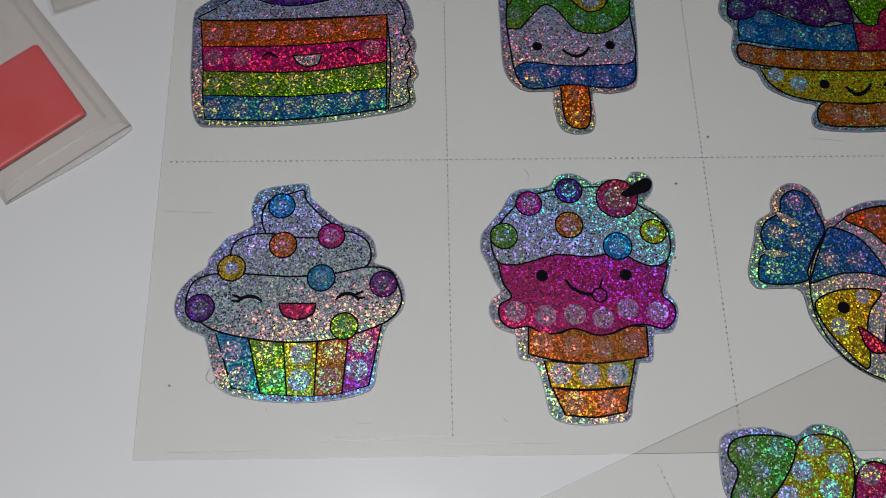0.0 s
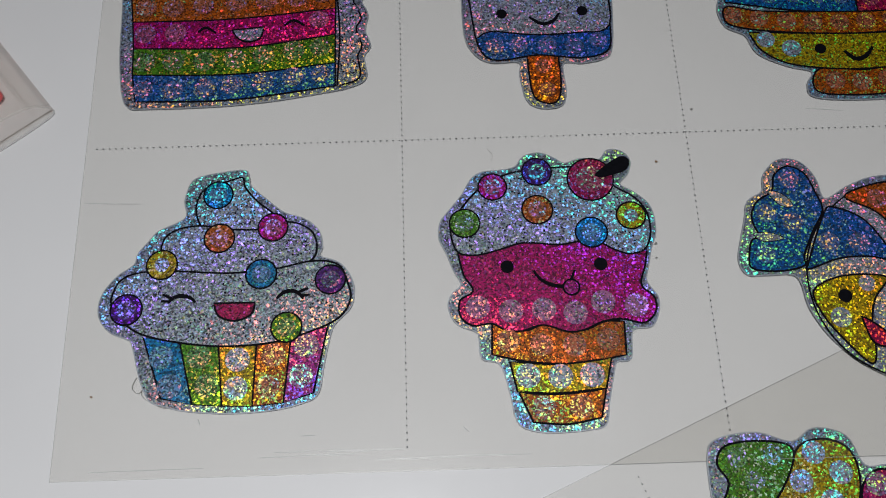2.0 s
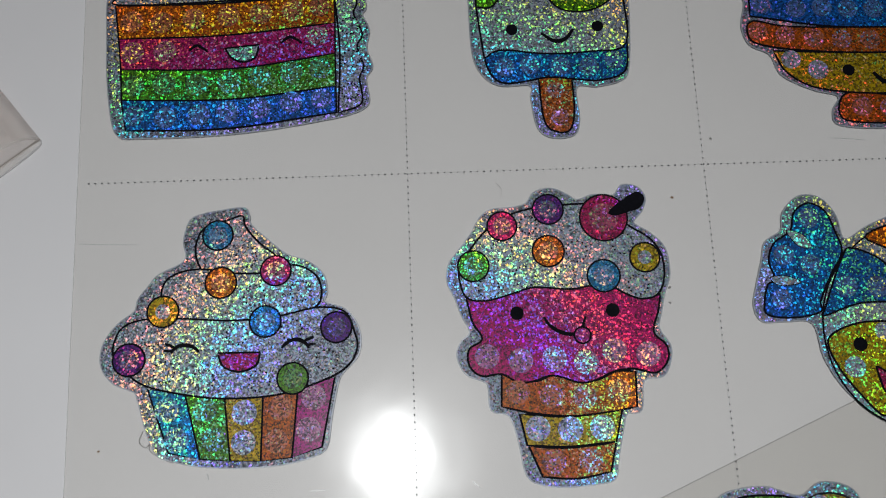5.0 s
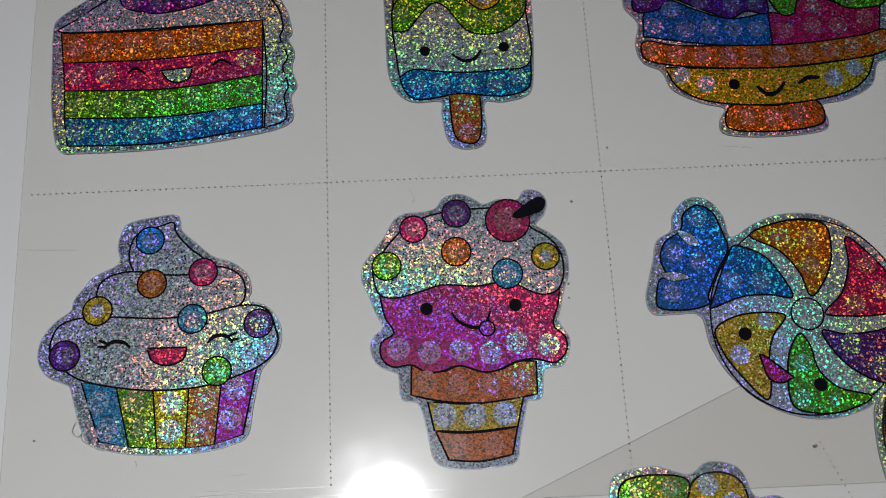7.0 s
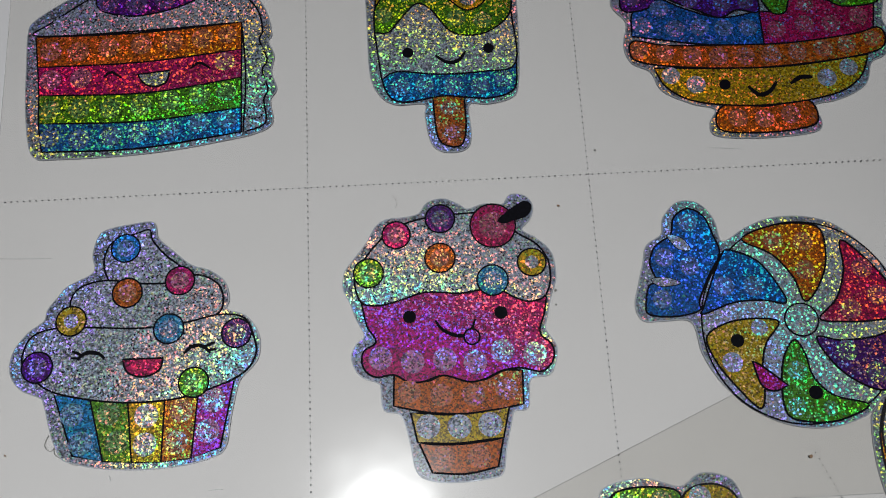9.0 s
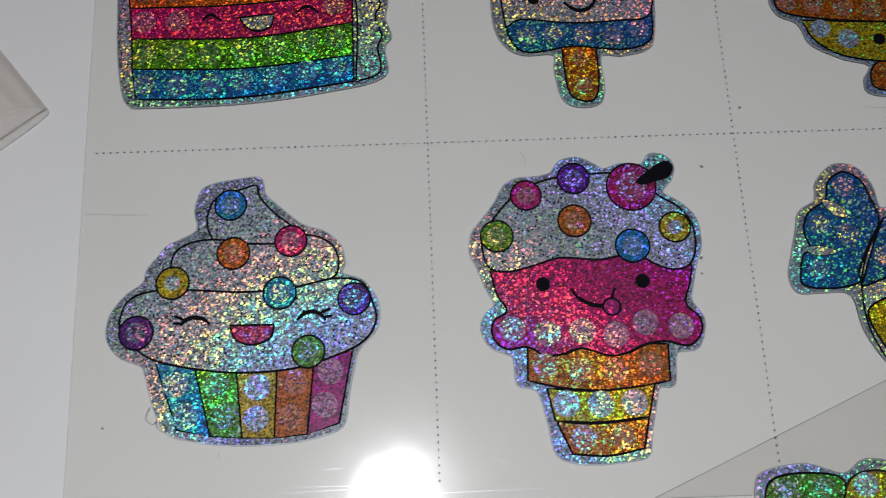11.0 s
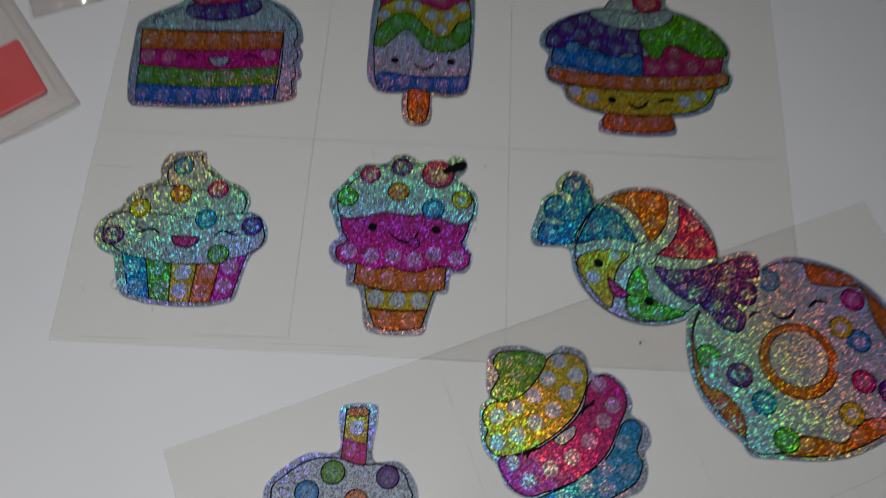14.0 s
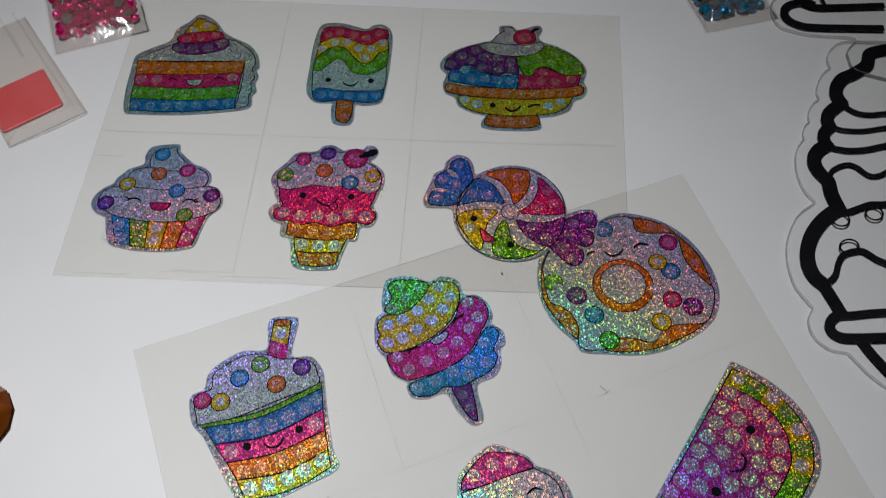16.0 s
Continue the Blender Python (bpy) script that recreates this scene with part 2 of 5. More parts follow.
def empty(name, x, y, z=0.0, turn=0.0):
    ob = new(name)
    ob.empty_display_size = 0.01
    ob.matrix_world = pose(x, y, z, 0, 0, turn)
    return ob


def smooth(pts, n=5, closed=True):
    """A curve through the points; a third number marks a sharp corner."""
    p = [Vector(q[:2]) for q in pts]
    sharp = [len(q) > 2 for q in pts]
    out, k = [], len(p)
    for i in range(k if closed else k - 1):
        a, b = p[i], p[(i + 1) % k]
        before = p[i - 1] if closed or i else a
        after = p[(i + 2) % k] if closed or i + 2 < k else b
        ta = (b - a) if sharp[i] else (b - before) * 0.5
        tb = (b - a) if sharp[(i + 1) % k] else (after - a) * 0.5
        steps = 1 if sharp[i] and sharp[(i + 1) % k] else n
        for s in range(steps):
            u = s / steps
            out.append(a * (2 * u**3 - 3 * u**2 + 1) + ta * (u**3 - 2 * u**2 + u) + b * (3 * u**2 - 2 * u**3) + tb * (u**3 - u**2))
    if not closed:
        out.append(p[-1])
    return out


def area(loop):
    return 0.5 * sum(a.x * b.y - b.x * a.y for a, b in zip(loop, loop[1:] + loop[:1]))


def plate_mesh(loop, z0, z1, hole=None):
    """A flat plate with the outline loop (in mm), from height z0 to z1."""
    if area(loop) < 0:
        loop = loop[::-1]
    bm = bmesh.new()
    top = [bm.verts.new((v.x * MM, v.y * MM, z1 * MM)) for v in loop]
    low = [bm.verts.new((v.x * MM, v.y * MM, z0 * MM)) for v in loop]
    for i in range(len(top)):
        j = (i + 1) % len(top)
        bm.faces.new((low[i], low[j], top[j], top[i]))
    if hole is None:
        caps = [bm.faces.new(top), bm.faces.new(low[::-1])]
        bm.normal_update()
        bmesh.ops.triangulate(bm, faces=caps, ngon_method="BEAUTY")
    return bm


def plate(name, pts, z0, z1, material, parent, label="", n=5):
    return part(name, plate_mesh(smooth(pts, n), z0, z1), material, parent, label)


def ribbon_mesh(pts, width, z0, z1, closed=False, n=5, taper=False):
    """A line of ink along a curve, as a raised ribbon."""
    c = smooth(pts, n, closed)
    k = len(c)
    bm = bmesh.new()
    rows = []
    for i, v in enumerate(c):
        a = c[i - 1] if closed or i else v
        b = c[(i + 1) % k] if closed or i + 1 < k else v
        d = (b - a).normalized() if (b - a).length > 1e-9 else Vector((1, 0))
        w = width / 2
        if taper:
            w *= 0.6 + 0.55 * math.sin(math.pi * i / (k - 1))
        s = Vector((-d.y, d.x)) * w
        rows.append([bm.verts.new((q.x * MM, q.y * MM, z * MM)) for q, z in ((v + s, z0), (v + s, z1), (v - s, z1), (v - s, z0))])
    for i in range(k if closed else k - 1):
        a, b = rows[i], rows[(i + 1) % k]
        for j in range(3):
            bm.faces.new((a[j], a[j + 1], b[j + 1], b[j]))
    if not closed:
        bm.faces.new(rows[0][::-1])
        bm.faces.new(rows[-1])
    bmesh.ops.recalc_face_normals(bm, faces=bm.faces[:])
    return bm


def ribbon(name, pts, width, z0, z1, material, parent, closed=False, label="", taper=False):
    return part(name, ribbon_mesh(pts, width, z0, z1, closed, 5, taper), material, parent, label)


def round_pts(x, y, rx, ry=None, k=20, turn=0.0):
    ry = rx if ry is None else ry
    c, s = math.cos(radians(turn)), math.sin(radians(turn))
    return [Vector((x + c * rx * math.cos(a) - s * ry * math.sin(a), y + s * rx * math.cos(a) + c * ry * math.sin(a))) for a in (2 * math.pi * i / k for i in range(k))]


def box(name, x0, x1, y0, y1, z0, z1, material, parent=None, bevel=0.0):
    bm = bmesh.new()
    bmesh.ops.create_cube(bm, size=1, matrix=Matrix.Translation(((x0 + x1) / 2, (y0 + y1) / 2, (z0 + z1) / 2)) @ Matrix.Diagonal((x1 - x0, y1 - y0, z1 - z0, 1)))
    if bevel:
        bmesh.ops.bevel(bm, geom=bm.edges[:], offset=bevel, segments=3, affect="EDGES", profile=0.5)
    return part(name, bm, material, parent)


# ---- the room, plain walls that close the place ----
tagged(box("floor", -2.0, 2.0, -1.8, 2.2, -0.80, -0.75, FLOOR), "plain brown floor under the white table", "floor", kind="structure")
tagged(box("ceiling", -2.0, 2.0, -1.8, 2.2, 1.65, 1.70, WALL), "plain matt ceiling in a dim room", "ceiling", kind="structure")
for name, x0, x1, y0, y1 in (("wall_north", -2, 2, 2.2, 2.3), ("wall_south", -2, 2, -1.9, -1.8), ("wall_west", -2.1, -2, -1.8, 2.2), ("wall_east", 2, 2.1, -1.8, 2.2)):
    tagged(box(name, x0, x1, y0, y1, -0.80, 1.70, WALL), "plain matt painted wall of a dim room", "wall", kind="structure")

# unseen housing, added round the fitted light: a shade and its cord
lamp = tagged(empty("added_pendant", LAMP[0], LAMP[1], 1.65), "small enamelled lamp on a cord, added unseen above the table", "lamp")
bm = bmesh.new()
bmesh.ops.create_cone(bm, cap_ends=False, segments=40, radius1=0.055, radius2=0.03, depth=0.08, matrix=Matrix.Translation((0, 0, LAMP[2] + 0.035 - 1.65)))
part("shade", bm, LAMP_METAL, lamp)
bm = bmesh.new()
bmesh.ops.create_cone(bm, cap_ends=True, segments=10, radius1=0.003, radius2=0.003, depth=1.575 - LAMP[2], matrix=Matrix.Translation((0, 0, (LAMP[2] + 0.075 - 1.65) / 2)))
part("cord", bm, LAMP_METAL, lamp)

table = tagged(empty("table", 0.05, 0.05, -0.75), "white laminate table top with a soft gloss", "table")
box("tabletop", -0.75, 0.75, -0.5, 0.5, 0.72, 0.75, WHITE_TABLE, table, 0.002)
for sx in (-0.68, 0.68):
    for sy in (-0.43, 0.43):
        box("leg", sx - 0.025, sx + 0.025, sy - 0.025, sy + 0.025, 0.0, 0.72, LAMP_METAL, table, 0.003)

SHEET1 = [(-66.9, 17.2), (145.9, 17.6), (148.1, 161.9), (-68.9, 167.4)]
SHEET2 = [(32.0, -143.0), (222.0, -61.0), (168.8, 74.3), (-28.8, -12.0)]
LINES1 = [((-65.5, 87.3), (142.0, 87.1)), ((0, 166.0), (0.6, 19.4)), ((60.8, 162.0), (62.0, 21.2))]
LINES2 = [((43.8, 15.0), (72.0, -54.0)), ((101.0, 26.0), (132.0, -47.0)), ((131.2, -22.5), (191.5, 5.6)), ((120.0, -27.5), (-1.0, -82.0))]


# ---- the two clear sheets with dotted tear lines ----
def clear_sheet(name, corners, label, z0, rise, material):
    """A thin film between four corners (mm: bottom left, bottom right, top right, top left); rise lifts it where it lies on the other."""
    thing = tagged(empty(name, 0, 0, 0), label, "plastic sheet", "clear sheets of stickers")
    bl, br, tr, tl = [Vector(c) for c in corners]
    bm, grid, n = bmesh.new(), [], 24
    for side in (0.12, 0.0):
        rows = []
        for i in range(n + 1):
            row = []
            for j in range(n + 1):
                u, v = j / n, i / n
                q = (bl * (1 - u) + br * u) * (1 - v) + (tl * (1 - u) + tr * u) * v
                row.append(bm.verts.new((q.x * MM, q.y * MM, (z0 + side + rise(q.x, q.y)) * MM)))
            rows.append(row)
        grid.append(rows)
    for s, rows in enumerate(grid):
        for i in range(n):
            for j in range(n):
                f = (rows[i][j], rows[i][j + 1], rows[i + 1][j + 1], rows[i + 1][j])
                bm.faces.new(f if s == 0 else f[::-1])
    part("film", bm, material, thing)
    bm = bmesh.new()
    ring = []
    for i in range(4):
        a, b = Vector(corners[i]), Vector(corners[(i + 1) % 4])
        mid = (bl + br + tr + tl) / 4
        for k in range(20):
            q = a.lerp(b, k / 20)
            inward = (mid - q).normalized() * 0.12
            z = z0 + rise(q.x, q.y)
            ring.append([bm.verts.new((w.x * MM, w.y * MM, h * MM)) for w, h in ((q, z - 0.005), (q, z + 0.14), (q + inward, z + 0.14))])
    for i in range(len(ring)):
        a, b = ring[i], ring[(i + 1) % len(ring)]
        bm.faces.new((a[0], b[0], b[1], a[1]))
        bm.faces.new((a[1], b[1], b[2], a[2]))
    part("cut_edge", bm, EDGE, thing)
    return thing


def tear_line(parent, a, b, z, rise, step=1.36, ink=PERF):
    """A row of short dark perforations from a to b (mm), one joined piece of many."""
    a, b = Vector(a), Vector(b)
    d = (b - a).normalized()
    s = Vector((-d.y, d.x)) * 0.12
    bm, k = bmesh.new(), int((b - a).length / step)
    for i in range(k):
        q = a + d * (i * step)
        h = (z + rise(q.x, q.y)) * MM
        half = d * random.uniform(0.14, 0.19)
        bm.faces.new([bm.verts.new((w.x * MM, w.y * MM, h)) for w in (q - half - s, q + half - s, q + half + s, q - half + s)])
    return tagged(part("tear_line", bm, ink, parent), kind="stuff")


def flat(x, y):
    return 0.0


def lifted(x, y):
    """The upper sheet rises by a millimetre where it lies on the lower one and on its ring sticker."""
    u = max(0.0, min(1.0, (x * 0.6 - (y - 70) * 0.5 - 50) / 30))
    return 0.72 * u * u * (3 - 2 * u)


lower = clear_sheet("clear_sheet", SHEET2, "clear plastic sheet of glitter stickers lying partly under another", 0.02, flat, DULL_FILM)
upper = clear_sheet("clear_sheet", SHEET1, "clear plastic sheet of six glitter stickers on the white table", 0.05, lifted, FILM)
for a, b in LINES1:
    tear_line(upper, a, b, 0.20, lifted)
for a, b in LINES2:
    tear_line(lower, a, b, 0.16, flat, 1.36, PERF_PALE)


# ---- the stickers ----
class Sticker:
    """A die-cut sticker: a thin glitter backing with printed fields, spots and lines on it (mm, from its own middle)."""

    def __init__(self, name, x, y, z, label, rim):
        self.thing = tagged(empty(name, x * MM, y * MM, z * MM), label, "sticker", "glitter stickers")
        self.top = 0.42
        self.fields = {}
        plate("backing", rim, 0.0, 0.36, RIM, self.thing, "silver holographic border")
        ribbon("cut_edge", rim, 0.5, 0.0, 0.30, STICKER_EDGE, self.thing, True)

    def step(self):
        self.top += 0.009
        return self.top

    def fill(self, name, color, pts, outline=0.46):
        z = self.step()
        field = self.fields[color] = plate(name, pts, 0.30, z, GLITTERS[color], self.thing, color + " glitter print")
        if outline:
            ribbon("outline", pts, 0.84 * outline, 0.30, z + 0.004, LINE, field, True)

    def dot(self, name, color, x, y, r):
        z = self.step()
        ob = part(name, plate_mesh(round_pts(x, y, r, r * random.uniform(0.96, 1.04), 28), 0.30, z), GLITTERS[color], self.thing, color + " glitter disc")
        part("outline", ribbon_mesh([tuple(q) for q in round_pts(x, y, r, None, 22)], 0.36, 0.30, z + 0.02, True, 2), LINE, ob)
        if name in ("sprinkle", "cherry") and color != "yellow":
            part("gem_spot", plate_mesh(round_pts(x, y, r * 0.62, None, 18), 0.30, z + 0.003), PALE[color], ob)

    def spots(self, color, where):
        z = self.step()
        for x, y, r in where:
            part("gem_spot", plate_mesh(round_pts(x, y, r * 0.94, None, 20), 0.30, z), PALE[color], self.fields.get(color, self.thing))
            if color == "silver":
                bm = bmesh.new()
                for k in range(13):
                    a = 2 * math.pi * k / 13 + random.uniform(-0.1, 0.1)
                    q = Vector((x + r * 0.86 * math.cos(a), y + r * 0.86 * math.sin(a), z + 0.02))
                    d, s = Vector((math.cos(a), math.sin(a), 0)) * 0.17, Vector((-math.sin(a), math.cos(a), 0)) * 0.19
                    bm.faces.new([bm.verts.new((q + w) * MM) for w in (d + s, s - d, -d - s, d - s)])
                tagged(part("dotted_ring", bm, LINE, self.fields.get(color, self.thing)), kind="stuff")

    def line(self, name, pts, width):
        ribbon(name, pts, width, 0.30, self.step() + 0.004, LINE, self.thing, False, "black printed line", True)

    def ring(self, name, x, y, r, width):
        part(name, ribbon_mesh([tuple(q) for q in round_pts(x, y, r, None, 26)], width, 0.30, self.step() + 0.004, True, 2), PALE["yellow"], self.thing)

    def ink(self, name, pts):
        plate(name, pts, 0.30, self.step() + 0.004, LINE, self.thing, "black printed shape")

    def ink_dot(self, name, x, y, r):
        part(name, plate_mesh(round_pts(x, y, r, None, 24), 0.30, self.step() + 0.004), LINE, self.thing, "black printed dot")



# cupcake sticker
art = Sticker('cupcake_sticker', -35.2, 56.3, 0.2, 'glittery holographic cupcake sticker with silver frosting and rainbow wrapper',
    [(-25.7, -6.5), (-25.4, -2.4), (-22.8, 1.4), (-19.5, 3.9), (-18.9, 6.3), (-16.8, 9.1), (-15, 11.2), (-10.8, 13.2), (-9.5, 14.8), (-10.1, 18.1), (-9, 22.2), (-6.6, 23.5), (-2.6, 24.2), (1.9, 24.6), (2.9, 23.2), (3.4, 21), (6.6, 18), (10.7, 14.6), (14.8, 13.1), (17.9, 10.5), (18.8, 6.9), (18.4, 4.7), (22.3, 3.1), (24.6, 0.2), (25.4, -3), (24.7, -6.4), (21.9, -9.4), (20.8, -11.7), (19.6, -17.7), (18.6, -23.6), (15.6, -25.4), (10, -26.6), (1.9, -27), (-6.3, -26.4), (-11.4, -25.2), (-14, -24.1), (-16.2, -19.9), (-18.4, -12.8), (-19.7, -11.6), (-23.4, -9.9)])
art.fill('wrapper_stripe', 'cyan', [(-16.3, -11.5, 0), (-8.9, -12.9, 0), (-5.7, -25.2, 0), (-11.8, -23.9, 0)], 0.5)
art.fill('wrapper_stripe', 'green', [(-8.9, -12.9, 0), (-1.2, -13.7, 0), (0.1, -25.7, 0), (-5.7, -25.2, 0)], 0.5)
art.fill('wrapper_stripe', 'yellow', [(-1.2, -13.7, 0), (6.3, -13.6, 0), (6, -25.9, 0), (0.1, -25.7, 0)], 0.5)
art.fill('wrapper_stripe', 'orange', [(6.3, -13.6, 0), (13.1, -12.2, 0), (12, -25.4, 0), (6, -25.9, 0)], 0.5)
art.fill('wrapper_stripe', 'magenta', [(13.1, -12.2, 0), (20.3, -10.4, 0), (17.8, -23.6, 0), (12, -25.4, 0)], 0.5)
art.spots('cyan', [(-12.4, -15.7, 2.53), (-10.4, -21.5, 2.53)])
art.spots('green', [(-5, -15.8, 2.53), (-3.1, -21.6, 2.53)])
art.spots('yellow', [(2.7, -16.6, 2.6), (2.6, -22.3, 2.53)])
art.spots('orange', [(9.7, -15.9, 2.53), (8.9, -22.2, 2.46)])
art.spots('magenta', [(16.2, -14.1, 2.6), (15.2, -20.2, 2.53)])
art.fill('frosting', 'silver', [(-6.7, 12.6), (-7.6, 15.2), (-7.4, 18.1), (-5.8, 20.7), (-1.1, 22.2), (1.7, 22.9), (2.4, 20.6), (5.2, 17.2), (8.7, 14.3), (9.4, 12.4), (7.5, 10.6), (0.8, 10.6), (-5.3, 11.1)], 0.5)
art.fill('frosting', 'silver', [(-14.2, 6.6), (-13.5, 9.8), (-10.6, 11.6), (-6, 12.1), (0.1, 11.1), (7.5, 11), (12.1, 12.4), (16.2, 10.6), (17.7, 7.7), (17.3, 4.5), (14.4, 2.9), (5.2, 1.4), (-4.7, 1.3), (-12.7, 2.5)], 0.5)
art.fill('frosting', 'silver', [(-23.3, -2.4), (-21.8, 0.7), (-17.9, 2.2), (-11.4, 2.3), (-0.1, 1.5), (9.1, 2.1), (17, 3.6), (22.3, 2.6), (24.3, -1.6), (24.8, -4.7), (23, -8.1), (18.5, -10.7), (9.6, -13.3), (-0.7, -13.8), (-9.7, -12.7), (-16.9, -10.8), (-21, -7.9), (-23.2, -5.2)], 0.5)
art.spots('silver', [(2.6, 14.3, 2.4), (4.3, 6.4, 2.4), (13.6, 7, 2.4), (-15.7, -1.1, 2.4), (1, -1.3, 2.4), (11.8, -0.7, 2.4), (-13.2, -8.3, 2.4), (-5.4, -10.1, 2.4), (5.6, -10.6, 2.4), (18.8, -7, 2.4)])
art.dot('sprinkle', 'cyan', -3.2, 19, 3.06)
art.dot('sprinkle', 'cyan', 6.6, 1.1, 3.13)
art.dot('sprinkle', 'pink', 8.6, 11.3, 3.06)
art.dot('sprinkle', 'orange', -2.4, 9.2, 3.13)
art.dot('sprinkle', 'yellow', -13.8, 3.7, 3.13)
art.dot('sprinkle', 'purple', 20.7, -0.5, 3.06)
art.dot('sprinkle', 'purple', -20.2, -5.7, 3.19)
art.dot('sprinkle', 'green', 12.1, -10.3, 3.06)
art.spots('yellow', [(-13.8, 3.7, 1.6)])
art.line('eye', [(-12, -4.6), (-10.9, -3.5), (-9.4, -3.1), (-7.6, -3.5), (-6.4, -4.5)], 0.75)
art.line('lash', [(-11, -3.6), (-13.2, -2.7)], 0.55)
art.line('lash', [(-11.6, -4.2), (-13.4, -4.1)], 0.5)
art.line('eye', [(9.9, -4.3), (11.2, -3.1), (12.9, -2.7), (14.4, -3.3), (15.3, -4.5)], 0.75)
art.line('lash', [(14.1, -3.1), (16.3, -2.2)], 0.55)
art.line('lash', [(14.8, -3.8), (16.6, -3.7)], 0.5)
art.fill('mouth', 'red', [(-2.7, -4.9, 0), (5.7, -5, 0), (4.9, -7.5), (1.7, -8.7), (-1.5, -7.6)], 0.5)

# ice cream sticker
art = Sticker('ice_cream_sticker', 31, 57.5, 0.2, 'glittery holographic ice cream cone sticker with pink scoop and sprinkles',
    [(-22.8, 10.2), (-21.3, 12.3), (-18.2, 16.2), (-16.1, 19.8), (-13.7, 21.3), (-10, 21.6), (-6.8, 22.3), (-4.8, 24.7), (-1.4, 25.4), (1.6, 24.1), (3.8, 22.8), (7.2, 23.8), (11.2, 23.5), (13.1, 25.6), (16.1, 25.2), (17.6, 22.9), (16.8, 20.2), (14.9, 17.7), (17.9, 15.5), (20.8, 12.2), (21.3, 6.9), (20, 3.1), (19, -0.7), (18.3, -4), (20.2, -7.4), (20, -10.4), (18.4, -13.3), (14.5, -14.1), (13.6, -19.7), (10.8, -20.3), (9.9, -22.8), (8.5, -28.4), (7.6, -32.4), (4.6, -33.3), (-1.5, -33.7), (-6.3, -33.2), (-9.2, -31.3), (-10.4, -25.1), (-12, -20.1), (-15.4, -18.9), (-15.8, -14.9), (-16.4, -13.4), (-20.1, -11.7), (-21.7, -8.3), (-20.9, -5.6), (-19, -3.6), (-20.5, -0.2), (-21.7, 3.2), (-23.2, 6.7)])
art.fill('cone', 'orange', [(-13.2, -12, 0), (-10.1, -13.3), (-6.3, -13.6), (-3.1, -12.6), (1.8, -14), (5.6, -13.7), (9.2, -12.2), (13, -12.3, 0), (12.8, -19.1, 0), (5.7, -20.3), (-0.5, -20.5), (-7.3, -19.8), (-13.5, -18.3, 0)], 0.5)
art.fill('cone', 'yellow', [(-10.1, -19.8, 0), (-0.5, -20.6), (9.8, -19.7, 0), (8.3, -25.6, 0), (-0.9, -26.3), (-8.9, -25.8, 0)], 0.5)
art.fill('cone', 'orange', [(-8.6, -26, 0), (-1, -26.5), (8.2, -25.8, 0), (6.9, -31.2, 0), (0.5, -32.3), (-6.2, -31.8, 0)], 0.5)
art.fill('scoop', 'pink', [(-19.5, 3.1, 0), (-15.7, 3.2), (-9.8, 4.6), (-5.9, 5.5), (0.6, 4.7), (5.8, 5.6), (10.4, 5.1), (14, 2.7), (19.1, 2.8, 0), (18.4, -0.6), (17.2, -4.7), (19.5, -7.4), (19.5, -10.4), (17, -12.7), (12.7, -11.8), (8.9, -12.2), (5, -13.8), (1.8, -14.1), (-3.1, -12.6), (-7, -13.6), (-10.1, -13.7), (-13.2, -12), (-17, -12.3), (-19.4, -10.3), (-19.4, -7), (-16.7, -5), (-18.5, -1.6)], 0.5)
art.fill('frosting', 'silver', [(-20.9, 8.1), (-20, 10.9), (-15.9, 16.2), (-11.7, 19.4), (-6.3, 21.2), (1.1, 21.9), (9.1, 21.4), (14, 17), (17.8, 14.4), (20, 10.8), (20.2, 6.2), (18.6, 2.8), (15.3, 2), (12.1, 3.2), (9.7, 4.6), (5.8, 5), (1.2, 4.4), (-5.9, 5), (-10.5, 3.8), (-15.8, 2.6), (-19.6, 3.5)], 0.5)
art.spots('silver', [(-12.1, 12.6, 2.45), (-6.5, 17.9, 2.04), (3, 12.1, 2.45), (12.4, 13.4, 2.45), (-15, 5.2, 2.45), (-7.7, 7.2, 2.45), (0.4, 7.2, 2.31), (14.9, 4.9, 2.31)])
art.spots('magenta', [(-15.9, -8.5, 2.59), (-9.3, -9.5, 2.59), (-2.7, -9.3, 2.59), (3.5, -10.2, 2.59), (9.2, -8.1, 2.59), (15.8, -9, 2.59)])
art.spots('orange', [(-10.2, -15.6, 2.45), (-3.7, -16.6, 2.45), (2.8, -16.9, 2.45), (9.5, -15.9, 2.45), (-3.9, -29, 2.45), (3.2, -29, 2.45)])
art.spots('yellow', [(-6.7, -22.7, 2.59), (-0.4, -23, 2.59), (5.8, -22.9, 2.59)])
art.dot('sprinkle', 'purple', -2.3, 21, 3.13)
art.dot('sprinkle', 'pink', -11.8, 17.8, 2.99)
art.dot('cherry', 'red', 8.9, 18.9, 4.83)
art.dot('sprinkle', 'green', -17.9, 9.7, 3.13)
art.dot('sprinkle', 'orange', -2.7, 12.3, 3.2)
art.dot('sprinkle', 'cyan', 8.1, 6.9, 3.27)
art.dot('sprinkle', 'yellow', 16.6, 10.4, 2.99)
art.spots('yellow', [(16.6, 10.4, 1.5)])
art.spots('red', [(8.8, 18.6, 2.72)])
art.ink('stem', [(10, 20.1), (13.2, 22.7), (16, 24.1), (17.5, 22.9), (16.5, 20.8), (13.6, 19.8), (11.2, 19.2)])
art.ink_dot('eye', -9.6, -0.1, 1.36)
art.ink_dot('eye', 9.4, -0.1, 1.36)
art.line('smile', [(-4.3, -1.1), (-2.9, -3.1), (-0.1, -4.5), (2.5, -4.2), (4, -1.2)], 0.68)
